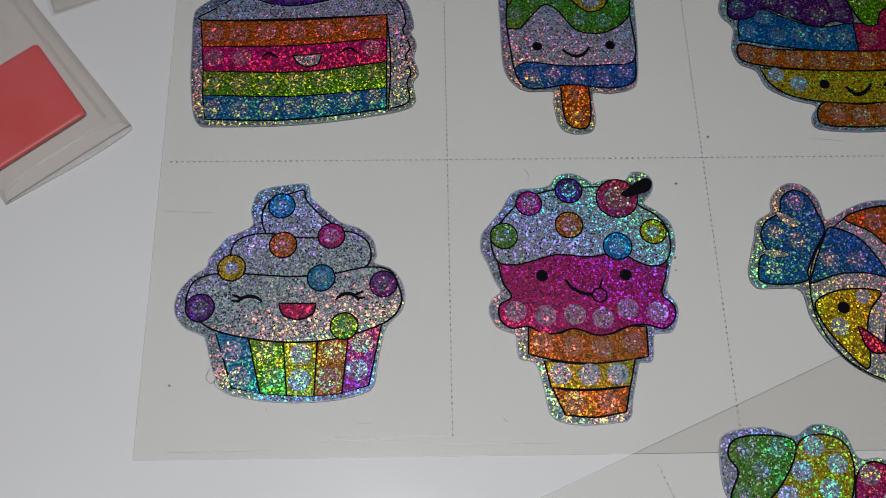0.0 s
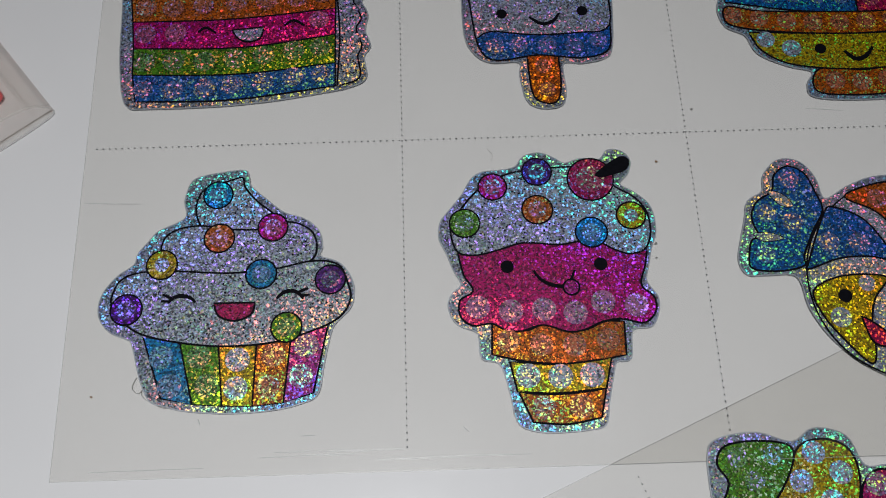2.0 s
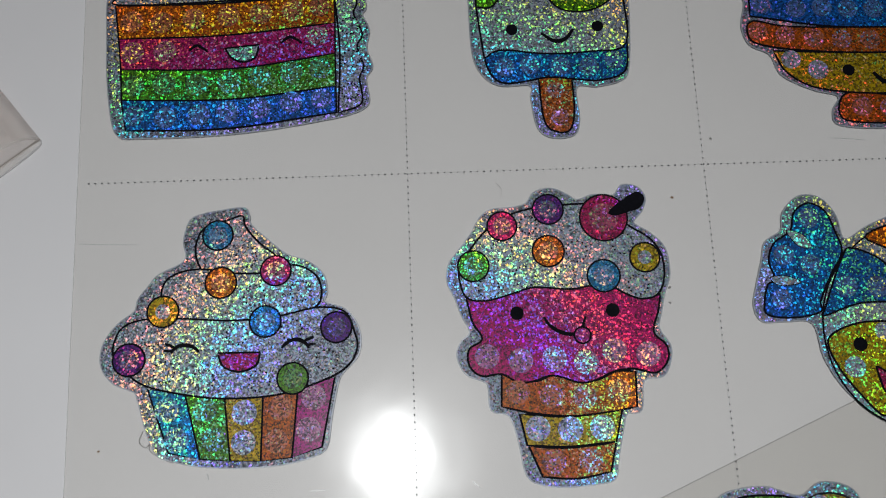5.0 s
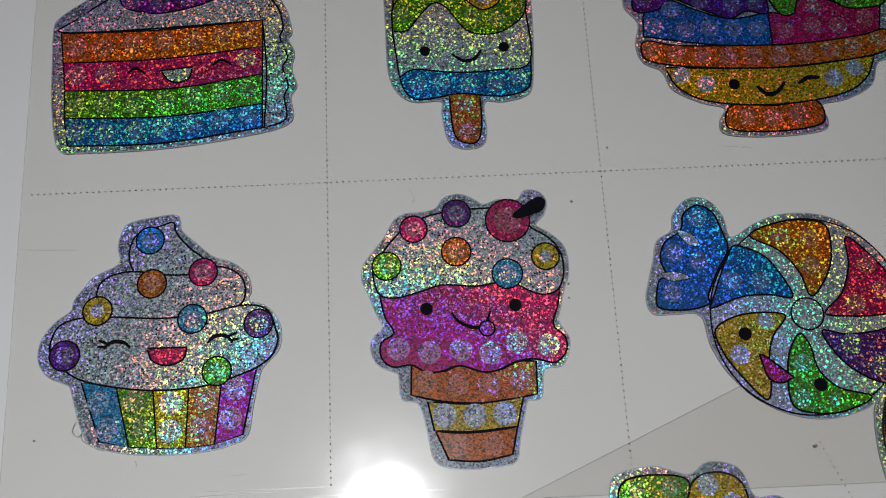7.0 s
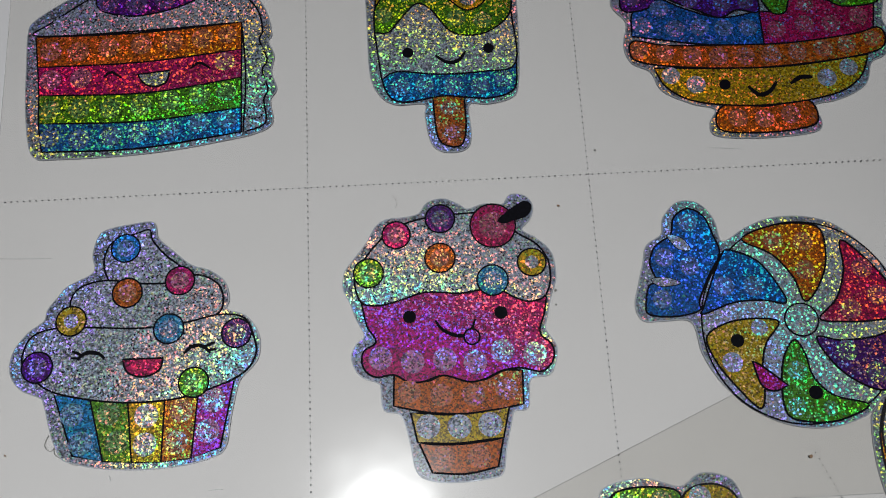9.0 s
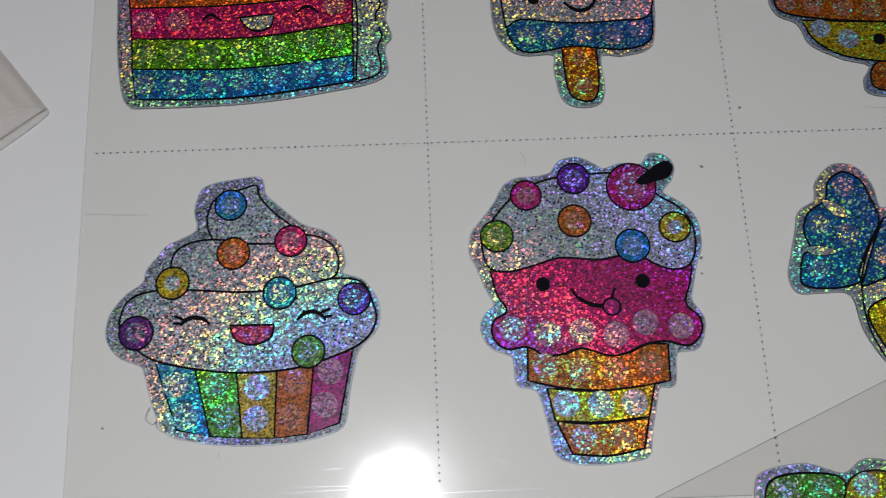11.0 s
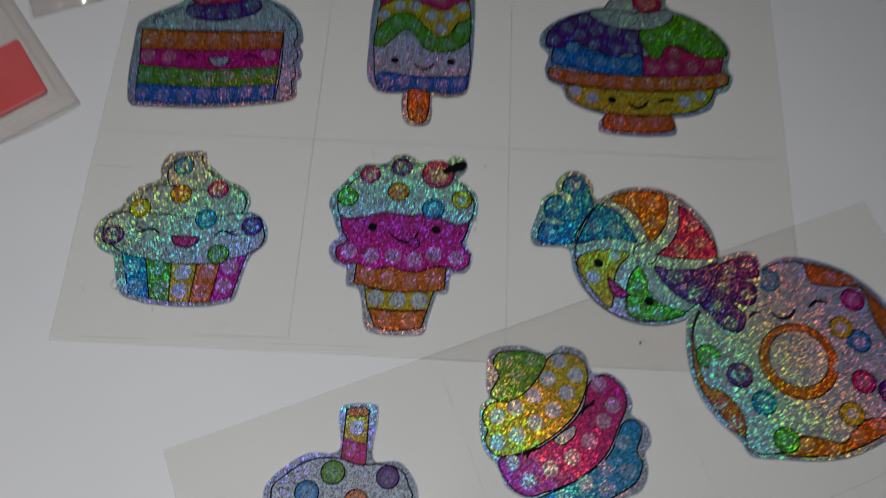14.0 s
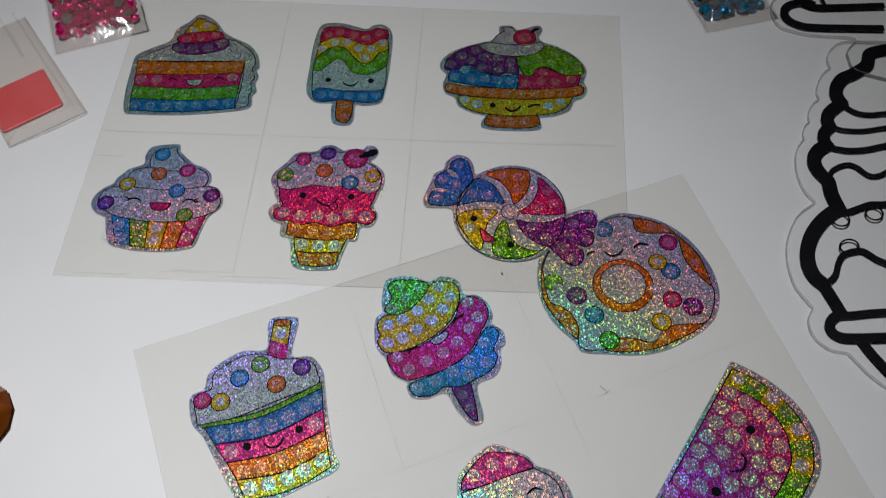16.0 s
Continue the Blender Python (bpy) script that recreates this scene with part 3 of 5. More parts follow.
art.dot('tongue', 'magenta', 3.1, -4.9, 1.63)

# cake sticker
art = Sticker('cake_sticker', -33.1, 123.4, 0.2, 'glittery holographic cake slice sticker with rainbow layers',
    [(-28.2, -22.4), (-29.5, -13.2), (-30, -3.8), (-30.3, 4.7), (-29, 7.7), (-23.8, 11.5), (-16.8, 16.1), (-15.4, 23.3), (-11, 28), (-7.4, 32.8), (-2.7, 31.6), (2.2, 27.5), (5.9, 22.4), (10.8, 18.8), (18.5, 14.8), (23.5, 8.7), (25.3, 1.9), (24.5, -0.2), (25.9, -3.8), (25.3, -8), (26.5, -12.2), (25.1, -15), (25.6, -20.4), (21.9, -22.7), (14.6, -24.1), (4.4, -25.6), (-7.4, -26.5), (-22.5, -26.6), (-26.5, -26.1)])
art.fill('cream', 'silver', [(-28.1, 3.8), (-25.3, 7), (-15.5, 13.6), (-9.6, 16.2), (9.4, 17.5), (16.3, 14.1), (21.8, 8.7), (23.4, 2.9), (22.7, -0), (24.5, -4.8), (23.4, -7.6), (24.7, -12.2), (23.8, -15), (24.2, -20.5), (19.3, -22.5, 0), (19.7, -8.6), (18.6, 4.9, 0), (-5.7, 3.9)], 0.5)
art.fill('layer', 'orange', [(-28.5, 3.5, 0), (-5.6, 3.4), (18.6, 4.9, 0), (18.7, -2, 0), (-4.2, -4.1), (-27.5, -4.2, 0)], 0.5)
art.fill('layer', 'pink', [(-27.5, -4.2, 0), (-4.2, -4.1), (18.7, -2, 0), (18.7, -9.1, 0), (-2.7, -11.8), (-26.7, -11.3, 0)], 0.5)
art.fill('layer', 'green', [(-26.7, -11.3, 0), (-2.7, -11.8), (18.7, -9.1, 0), (18.8, -16.5, 0), (-2.9, -18.7), (-26.3, -18.2, 0)], 0.5)
art.fill('layer', 'blue', [(-26.3, -18.2, 0), (-2.9, -18.7), (18.8, -16.5, 0), (18.9, -22.4, 0), (-3.9, -25.2), (-25.1, -25, 0)], 0.5)
art.fill('topping', 'yellow', [(-11.6, 20.5), (-9.7, 25.5), (-7, 30.5), (-3, 28.7), (1.4, 26.6), (2.9, 23.8), (-0.9, 21.4), (-7.1, 20.1)], 0.5)
art.fill('topping', 'red', [(-13.6, 16.2), (-13.4, 19.2), (-7.4, 21.4), (2.1, 22.5), (5.5, 21.5), (6.6, 18), (3.2, 16.4), (-2.9, 14.8), (-10, 14.2)], 0.5)
art.fill('topping', 'purple', [(-15.1, 11.6), (-14.1, 14.6), (-9.3, 14.7), (-3, 15.3), (3.1, 16.9), (6.8, 18.5), (9.8, 15.5), (8, 11.5), (1.3, 8.9), (-6.4, 7.8), (-13, 9.2)], 0.5)
art.spots('orange', [(-24.8, -0.3, 2.61), (-18.5, -0.7, 2.61), (-11.6, -0.1, 2.61), (-4.2, 0.3, 2.61), (2.8, 0.6, 2.61), (9.7, 1.2, 2.61), (15.4, 1.8, 2.35)])
art.spots('pink', [(-24.4, -7.5, 2.61), (-17.5, -7.4, 2.61), (14.9, -4.9, 2.44)])
art.spots('green', [(-23.9, -15, 2.52), (-17.4, -14.9, 2.61), (-10.5, -15.2, 2.61), (-3.7, -14.8, 2.61), (2.7, -14, 2.61), (9.4, -13, 2.61), (15.4, -12.4, 2.52)])
art.spots('blue', [(-23.6, -21.8, 2.35), (-17, -22.3, 2.52), (-9.9, -22, 2.52), (-3.9, -21.5, 2.52), (2.8, -20.9, 2.52), (9.4, -19.8, 2.52), (15.7, -19.3, 2.35)])
art.spots('purple', [(-12.3, 11.7, 2.69), (-5.8, 11.1, 2.69), (0.8, 11.9, 2.69), (6.6, 15, 2.69)])
art.spots('red', [(-9.8, 17.2, 2.27), (-3.6, 18.3, 2.35), (2.6, 20, 2.27)])
art.spots('yellow', [(-7.7, 23.2, 1.85), (-2.6, 26.1, 2.02)])
art.spots('silver', [(-22.8, 6.5, 2.19), (-16.8, 8.1, 2.35), (11.8, 12.5, 2.35), (19.7, 6.7, 2.19), (21.8, -2.9, 2.19), (22.2, -10.4, 2.19), (21.9, -17.8, 2.02), (14.1, 7.6, 2.35), (-9.3, 6.3, 2.02)])
art.line('eye', [(-12.4, -7.5), (-10.7, -6.3), (-8.3, -7.8)], 0.59)
art.line('eye', [(7.1, -6.4), (9.2, -5), (11.7, -6.5)], 0.59)
art.fill('mouth', 'silver', [(-4.7, -7.2, 0), (2.5, -6.6, 0), (1.8, -9.4), (-0.7, -10.4), (-3.1, -9.5)], 0.5)

# popsicle sticker
art = Sticker('popsicle_sticker', 31.6, 122.4, 0.2, 'glittery holographic ice lolly sticker with wavy bands and orange stick',
    [(-16.8, -9.2), (-17.2, 2.1), (-17.4, 15.1), (-16.6, 25.3), (-14.4, 29.7), (-7.3, 30.5), (0.3, 28.5), (4.7, 27.2), (8.7, 30), (13.2, 29.4), (16.5, 23.7), (17, 9.1), (16.8, -3.7), (15.9, -13.5), (14, -16.2), (9, -17.3), (4.7, -17.4), (4.8, -24.5), (3.5, -27.9), (-1, -28.3), (-3.8, -26.1), (-4.9, -19.9), (-5, -16.6), (-11, -16.5), (-14.6, -14.3)])
art.fill('stick', 'orange', [(-3.2, -14.5, 0), (3.8, -15.2, 0), (3.9, -22.7), (2.8, -26.9), (-0.1, -27.2), (-2.5, -24.6)], 0.5)
art.fill('band', 'blue', [(-14.2, -9.8), (-10.8, -8.5), (-1.7, -9.6), (8.4, -9.4), (16.1, -7.4, 0), (15.2, -14.1), (9.9, -16.1), (3.9, -15.6), (-1.2, -15.1), (-9.1, -16.2), (-12.7, -14.7)], 0.5)
art.fill('band', 'silver', [(-15.7, 1.5, 0), (-11.9, 2.2), (-9.2, 6.1), (-5.5, 8.7), (-1.4, 5.6), (2, 0.9), (7.2, -0), (12.1, 2.6), (15.7, 6.2, 0), (15.9, -7.7), (8.4, -9.5), (-1.6, -9.7), (-10.8, -8.6), (-14.4, -10.4, 0)], 0.5)
art.fill('band', 'green', [(-15.7, 1.5, 0), (-15.4, 7.9), (-12, 13.2), (-7.5, 15.7), (-2.7, 14.7), (1.9, 8.9), (6.2, 6.3), (9.7, 8.3), (12, 12.9), (15.8, 15, 0), (15.7, 5.8), (11.7, 1.3), (6.7, -0.3), (1.5, 1.1), (-2.6, 6.8), (-5.8, 8.5), (-9.1, 5.4), (-12.4, 1.5)], 0.5)
art.fill('band', 'yellow', [(-15.4, 7.9, 0), (-14.6, 18.5), (-9.6, 21.3), (-4.4, 21.8), (1.1, 19.1), (6.5, 17.2), (10.5, 20), (14.7, 22, 0), (15.5, 15), (11.5, 12.3), (9.2, 7.7), (5.2, 6.3), (0.8, 10.1), (-3.8, 15.3), (-9.1, 15.3), (-12.9, 11.9)], 0.5)
art.fill('band', 'red', [(-14.6, 18.5), (-13.9, 26.7), (-7.1, 28.1), (-0.5, 26.2), (4.8, 25.6), (9.9, 27.7), (14, 26.4), (14.7, 21.9), (10.5, 20), (6.5, 17.2), (1.1, 19.1), (-5.4, 21.8), (-10.6, 20.9)], 0.5)
art.spots('red', [(-6.8, 24.7, 2.25), (-0.3, 23.2, 2.25), (5.3, 21.9, 2.25), (10.7, 24.7, 2.14), (-11.7, 23.3, 1.91)])
art.spots('yellow', [(-13.4, 14.5, 2.14), (-8.3, 18.5, 2.25), (-3.1, 18.8, 2.25), (2.7, 15, 2.25), (8.4, 14.9, 2.25), (12.8, 18.9, 2.14), (6, 9.6, 2.25)])
art.spots('green', [(-13.5, 5.8, 2.14), (-8.7, 11.3, 2.25), (-2.6, 10.7, 2.25), (3.1, 4.3, 2.25), (9, 3.5, 2.25), (13.4, 10.3, 2.14)])
art.spots('orange', [(0.3, -18, 1.91), (0.8, -24, 2.02)])
art.spots('blue', [(-10.2, -12.5, 2.25), (-4.9, -12.2, 2.25), (1.6, -12.6, 2.25), (7.6, -13, 2.25), (13, -11.6, 2.14)])
art.ink_dot('eye', -8.3, -4, 1.24)
art.ink_dot('eye', 10, -3.8, 1.24)
art.line('smile', [(-2.1, -5), (0.6, -6.9), (3.1, -6.4), (4.8, -4.2)], 0.79)

# sundae sticker
art = Sticker('sundae_sticker', 102.1, 124.2, 0.2, 'glittery holographic ice cream sundae sticker in a footed bowl',
    [(-31.5, 3.8), (-30.3, 9), (-24.6, 14.3), (-14.3, 18.9), (-10.1, 20.1), (-7, 23.9), (-6.6, 28.9), (-1.7, 29.4), (0.9, 27), (4.6, 27.9), (9.8, 30), (11.8, 27.5), (10.3, 22.8), (12.6, 19.7), (18.6, 17.3), (26.4, 11.4), (30.5, 4.1), (29.3, -2.8), (30.6, -7.1), (28.6, -11.6), (25.1, -13.5), (22.8, -18.9), (16.7, -22), (10.5, -23.3), (11.6, -27.1), (9.8, -29.6), (-0.9, -30.4), (-11.4, -29.5), (-12.6, -26.4), (-11.1, -23.1), (-16.3, -21.4), (-22.3, -18), (-24.4, -13.2), (-28.4, -10.8), (-29.7, -6.3), (-28.6, -0.6)])
art.fill('bowl_foot', 'orange', [(-9.5, -22.6), (0.2, -23.2), (9.4, -22.2), (10.9, -27.1), (6.8, -28.9), (-2.8, -29.4), (-11, -28.1)], 0.5)
art.fill('bowl', 'yellow', [(-23.7, -12.6, 0), (-7.4, -13.5), (7.3, -13.6), (24.8, -11.7, 0), (21.7, -17.5), (14.8, -21.2), (0.2, -22.9), (-14.3, -21.5), (-21.2, -17.7)], 0.5)
art.fill('ice_cream', 'blue', [(-27.8, -4.4, 0), (-26.9, 1.9), (-21.4, 5), (-15.3, 2.1), (-7.3, -0.7), (1.8, 0.5, 0), (1.8, -8.2, 0), (-12.3, -7.2)], 0.5)
art.fill('ice_cream', 'red', [(1.8, -8.2, 0), (1.8, 0.5, 0), (6.3, 0.3), (8.9, 3.8), (13, 4.7), (18.8, 2.1), (28.3, 1.5, 0), (26.8, -6.3, 0), (15.4, -7.7)], 0.5)
art.fill('ice_cream', 'purple', [(-29.7, 4.4), (-27.6, 10.3), (-20.5, 15.7), (-13.2, 17.4), (-7.1, 13.2), (1, 10.1), (2, 3), (1.3, 0.2), (-3.2, 1.1), (-7.3, -0.7), (-12.3, 1.5), (-16.3, 3.4), (-20.4, 5.2), (-23.4, 2.6), (-28.4, 1.9)], 0.5)
art.fill('ice_cream', 'green', [(1.2, 10.1), (8.2, 12.8), (12.5, 17.5), (19.5, 15.6), (26.3, 10.5), (29.5, 4.1), (28.3, 1.2), (20.8, 0.8), (16.9, 3.3), (13, 5.1), (9.4, 3.8), (7.8, -0), (4.8, -0.1), (2.4, 4.3)], 0.5)
art.fill('bowl_rim', 'orange', [(-28.7, -8.1), (-27.3, -5.6), (-20.3, -7.1), (-7.3, -7.7), (7.5, -7.9), (22.4, -6.4), (27.9, -5), (29.3, -7.7), (27, -10.8), (17.1, -12.6), (0.4, -13.7), (-16.3, -12.8), (-26.7, -10.9)], 0.5)
art.fill('cream', 'silver', [(-10.4, 17.9, 0), (-8.5, 22.4), (-4.6, 26.5), (-6, 28.3, 0), (-1.7, 28.3), (1.1, 24.8), (4.9, 23.1), (6.3, 17.9, 0)], 0.5)
art.dot('cherry', 'red', 4.2, 22.3, 4.82)
art.fill('cream', 'silver', [(-14.9, 16.1), (-13.3, 18.3), (-8.6, 18.6), (0.3, 17.6), (7.7, 19.1), (11.7, 19.2), (12.5, 16.3), (8.4, 12.5), (0.8, 11), (-8.6, 12)], 0.5)
art.line('stem', [(7.1, 25.2), (8.7, 27.5), (10.6, 27.9)], 1.49)
art.spots('purple', [(-27, 5.4, 2.29), (-22.5, 10.4, 2.29), (-16.8, 14.1, 2.29), (-13.1, 9.9, 2.29), (-7.3, 9.6, 2.29), (-1.6, 7.5, 2.29), (-18.4, 7.8, 2.18), (-13.8, 4.1, 2.07), (-6.4, 2.9, 2.18), (-1, 3, 1.95)])
art.spots('blue', [(-25.3, -1.8, 2.29), (-20.9, 2.3, 2.29), (-17.8, -3, 2.29), (-12.3, -2.9, 2.29), (-6.8, -3.4, 2.29), (-1.3, -3.6, 2.29)])
art.spots('green', [(4.5, 7.6, 2.29), (10.1, 8.9, 2.29), (15.6, 7.7, 2.29), (20.9, 3.6, 2.18), (23.3, 9.5, 2.29), (17.6, 12.9, 2.29), (26.5, 5, 2.07)])
art.spots('red', [(5.1, -4.4, 2.29), (11.6, -3.3, 2.29), (17.6, -3.6, 2.29), (12.5, 1.7, 2.07), (24.1, -1.9, 2.29)])
art.spots('orange', [(-26.5, -8.1, 2.18), (-20.8, -9.1, 2.18), (-14.8, -10, 2.29), (-8.9, -10.5, 2.29), (-2.9, -10.7, 2.29), (3, -10.6, 2.29), (8.9, -10.3, 2.29), (14.8, -9.7, 2.29), (20.2, -9, 2.29), (26.2, -7.8, 2.18), (-6.6, -25.7, 2.29), (-0.8, -26.2, 2.29), (5, -25.5, 2.29)])
art.spots('yellow', [(-20.2, -14.7, 2.18), (-14.8, -17.2, 2.29), (14.5, -17, 2.29), (19.7, -14.7, 2.18)])
art.spots('silver', [(-12.2, 16.2, 1.95), (-6.9, 14.9, 1.95), (-1.4, 14.4, 1.95), (4.2, 14.7, 1.95), (9.6, 16.5, 1.95)])
art.ink_dot('eye', -8.4, -17.5, 1.26)
art.line('smile', [(-3.3, -18.2), (-1.2, -20.3), (1.3, -19.7), (3.1, -17.4)], 0.92)
art.line('eye', [(6.2, -18), (8.7, -16.6), (11.3, -16.7)], 0.92)

# wrapped candy sticker
art = Sticker('wrapped_candy_sticker', 102, 54.1, 0.6, 'glittery holographic round candy sticker with blue and purple wrapper ends',
    [(-33.4, 3.4), (-32.3, 7.8), (-30.9, 12.3), (-29.8, 16.1), (-26.4, 18.4), (-25.6, 22.1), (-22.1, 25.4), (-17.8, 24.8), (-15.1, 21), (-13.9, 16.1), (-8.6, 18.8), (-3.1, 20.7), (4, 20.7), (10.3, 18.5), (16.2, 12.8), (19.7, 7.5), (21.3, 1.5), (21.8, -1.3), (27.4, 0.5), (31.8, 0.2), (33.2, -3.4), (32.5, -9.2), (30.9, -15.1), (27.9, -17.5), (27.8, -22.3), (25, -25.2), (21.9, -25.2), (17.7, -21.8), (14.5, -17.6), (9.9, -21.3), (2.6, -23.2), (-4.6, -22.5), (-11.2, -19.5), (-17.2, -13.9), (-20.7, -7.5), (-22.2, -0.6), (-27.8, -0), (-32.1, 0.2)])
art.fill('wrapper_end', 'blue', [(-31.3, 3.9), (-30.3, 7.4), (-28.7, 8.3), (-29.6, 12.3), (-28.1, 15.9), (-24.6, 18.3), (-23.5, 22), (-20.4, 23.9), (-17.2, 22.1), (-15.6, 17.6), (-14.8, 13.6), (-17.5, 9.1), (-20.2, 3.8), (-20.5, 1.6), (-25.5, 0.6), (-30.9, 1.3)], 0.5)
art.fill('fold', 'silver', [(-25.4, 18.3), (-22.3, 17.4), (-20.7, 14.8), (-23.4, 15.1)], 0.2)
art.fill('fold', 'silver', [(-29.7, 8.8), (-26.4, 9), (-23.7, 7.6), (-27.9, 7.1)], 0.2)
art.fill('wrapper_end', 'purple', [(13.9, -15.8, 0), (18, -7.9), (20.8, -4.5), (26.5, -1.4), (30.7, -0.8), (32.4, -3.4), (32.1, -7.1), (27.6, -8.1), (31.1, -10), (31.1, -14.1), (28.8, -16.2), (24.1, -15.1), (27.5, -19), (26.8, -22.9), (24.2, -24.7), (20.7, -23.1), (17.3, -19.3)], 0.5)
art.fill('candy_disc', 'silver', [(20.9, -1.7), (19.8, -7.1), (17.5, -12.1), (14.1, -16.4), (9.8, -19.7), (4.9, -21.8), (-0.3, -22.6), (-5.4, -22.1), (-10.2, -20.2), (-14.4, -17.2), (-17.6, -13.1), (-19.7, -8.1), (-20.4, -2.7), (-19.8, 2.8), (-17.7, 8.1), (-14.3, 12.7), (-9.9, 16.4), (-4.7, 18.8), (0.8, 19.7), (6.3, 19), (11.4, 16.9), (15.6, 13.5), (18.7, 9), (20.5, 3.8)], 0.4)
art.fill('swirl', 'blue', [(-19.4, 2.7), (-14.8, 12.7), (-12.5, 14.2), (-7.1, 11.5), (-3.7, 6.3), (-2.5, 2.3), (-7.2, 3.1), (-13.3, 2.9), (-19.8, 0.8)], 0.5)
art.fill('swirl', 'orange', [(-9.8, 16.4), (-3.9, 19), (2.4, 19.4), (7, 17.8), (7.2, 11.4), (5.1, 6.1), (1.5, 2.4), (-0.2, 7.7), (-4, 12.9)], 0.5)
art.fill('swirl', 'red', [(10.9, 15.2), (15.9, 10.3), (19.4, 4.8), (20.7, -1.2), (15.3, -2.3), (9.3, -2.3), (3.9, -1.4), (8, 2.7), (10.5, 8.9)], 0.5)
art.fill('swirl', 'purple', [(2.6, -5.2), (7.6, -6.1), (15.1, -5.5), (20.6, -3.5), (19.7, -9.5), (17.2, -14.5), (14.2, -16.6), (9.5, -14.7), (5.2, -10.7)], 0.5)
art.fill('swirl', 'green', [(-2.1, -5.5), (-0.3, -8.4), (0.7, -13.3), (4.3, -17.2), (10.8, -19.4), (4.1, -22.2), (-2.4, -22), (-5.7, -20.3), (-6, -15.1), (-4.8, -9.3)], 0.5)
art.fill('swirl', 'yellow', [(-19.7, -3.9), (-14.8, -1.2), (-8.8, -0.7), (-4.6, -1.7), (-7.7, -5.7), (-9.2, -10.3), (-9.7, -16.8), (-11.2, -18.9), (-15.6, -13.7), (-18.6, -8.9)], 0.5)
art.dot('hub', 'silver', 0.1, -1.4, 3.43)
art.spots('blue', [(-20.7, 20.8, 2.2), (-26.5, 13.3, 2.2), (-21.4, 11.2, 2.2), (-27.9, 4.4, 2.12), (-14.8, 6.5, 2.29), (-8.7, 6.2, 2.29)])
art.spots('orange', [(-3.2, 15.8, 2.2), (3, 15.3, 2.2), (2.5, 9.1, 2.2)])
art.spots('red', [(14.3, 9, 2.29), (16.5, 3, 2.29), (10.5, 0.4, 2.29)])
art.spots('purple', [(8.3, -8.2, 2.29), (13.6, -12.9, 2.29), (24, -5.9, 2.12), (29.4, -3.5, 2.12), (22.2, -11.1, 2.04), (28.7, -12.9, 1.96), (19.6, -16.8, 2.04), (23.3, -21.8, 2.12)])
art.spots('yellow', [(-8.8, -2.6, 1.8), (-15.2, -9.5, 2.2)])
art.spots('green', [(-2.4, -11.7, 2.12), (-3.5, -19, 1.96), (3.1, -19.7, 1.63)])
art.fill('mouth', 'red', [(-11.2, -9.4, 0), (-9.2, -10.7), (-4.7, -14.7, 0), (-7.5, -15.7), (-10, -14.4)], 0.5)
art.ink_dot('eye', -13.6, -5.1, 1.39)
art.ink_dot('eye', 0.6, -16.4, 1.39)

art.thing.matrix_world = pose(0.102, 0.0541, 0.0006, 0, -0.6, 0)  # one end lies on the sticker below

# doughnut sticker
art = Sticker('doughnut_sticker', 143.8, 23.3, 0.15, 'large glittery holographic doughnut sticker with silver icing and sprinkles',
    [(-30.6, 8.1), (-28.8, 11.3), (-24.7, 16.3), (-13.2, 23.7), (-7.4, 27.5), (-1.5, 30.5), (5.1, 30.6), (14.7, 27.9), (22.6, 22.3), (28.4, 14.8), (32.4, 6.3), (33.7, -2.9), (31.9, -11), (27.9, -16.6), (20.5, -22.2), (11.1, -26.9), (2.1, -28.6), (-6.9, -28.6), (-15.3, -28.2), (-18.2, -24.1), (-24.3, -18.3), (-28.9, -10.5), (-30.9, -1.3)])
art.fill('dough', 'orange', [(-29.2, 7.2), (-24.7, 15.6), (-13.3, 22.5), (-1.6, 28.9), (5.8, 28.9), (14.7, 26.7), (21.9, 20.6), (28, 12.7), (31, 2.5), (31.6, -3.9), (29.7, -12), (23.8, -18.4), (11.2, -25.4), (2.1, -27.5), (-6.9, -27.5), (-16.9, -23.8), (-23.3, -17.1), (-28.4, -9.4), (-29.6, -1.2)], 0.5)
art.fill('icing', 'silver', [(-29, 6.3), (-24.3, 15.4), (-13.3, 22.7), (-3.2, 28.7), (4.1, 28.6), (5.5, 23.3), (11.1, 22.1), (18.4, 22.4), (21, 19.6), (22.1, 13.4), (24.5, 7.8), (29.4, 1.9), (31.9, -1.1), (31.2, -8.4), (27.9, -14.7), (21, -15.9), (15.6, -17), (11.5, -21.5), (8.4, -23.6), (2.4, -22.4), (-2.9, -22.7), (-6.8, -26.7), (-13.6, -27.6), (-16.7, -25.5), (-16.6, -19.4), (-18.7, -14.3), (-22.5, -10.9), (-26.4, -9.3), (-28, -3.9)], 0.5)
art.dot('ring', 'orange', -0.3, -1, 10.89)
art.dot('hole', 'silver', -0.3, -0.4, 8.25)
art.ring('hole_edge', -0.3, -0.4, 7.37, 0.61)
art.dot('sprinkle', 'cyan', -6.5, 23.1, 3.34)
art.dot('sprinkle', 'cyan', 17.2, 5.8, 3.34)
art.dot('sprinkle', 'cyan', -11, -13.6, 3.34)
art.dot('sprinkle', 'pink', 17.1, 18.3, 3.34)
art.dot('sprinkle', 'pink', 16.9, -6.1, 3.34)
art.dot('sprinkle', 'yellow', 12.7, 9.5, 3.25)
art.dot('sprinkle', 'yellow', 12.5, -15.4, 3.34)
art.dot('sprinkle', 'green', -25.4, -1, 3.34)
art.dot('sprinkle', 'green', -6, -23.5, 3.42)
art.dot('sprinkle', 'purple', -17, -6.1, 3.51)
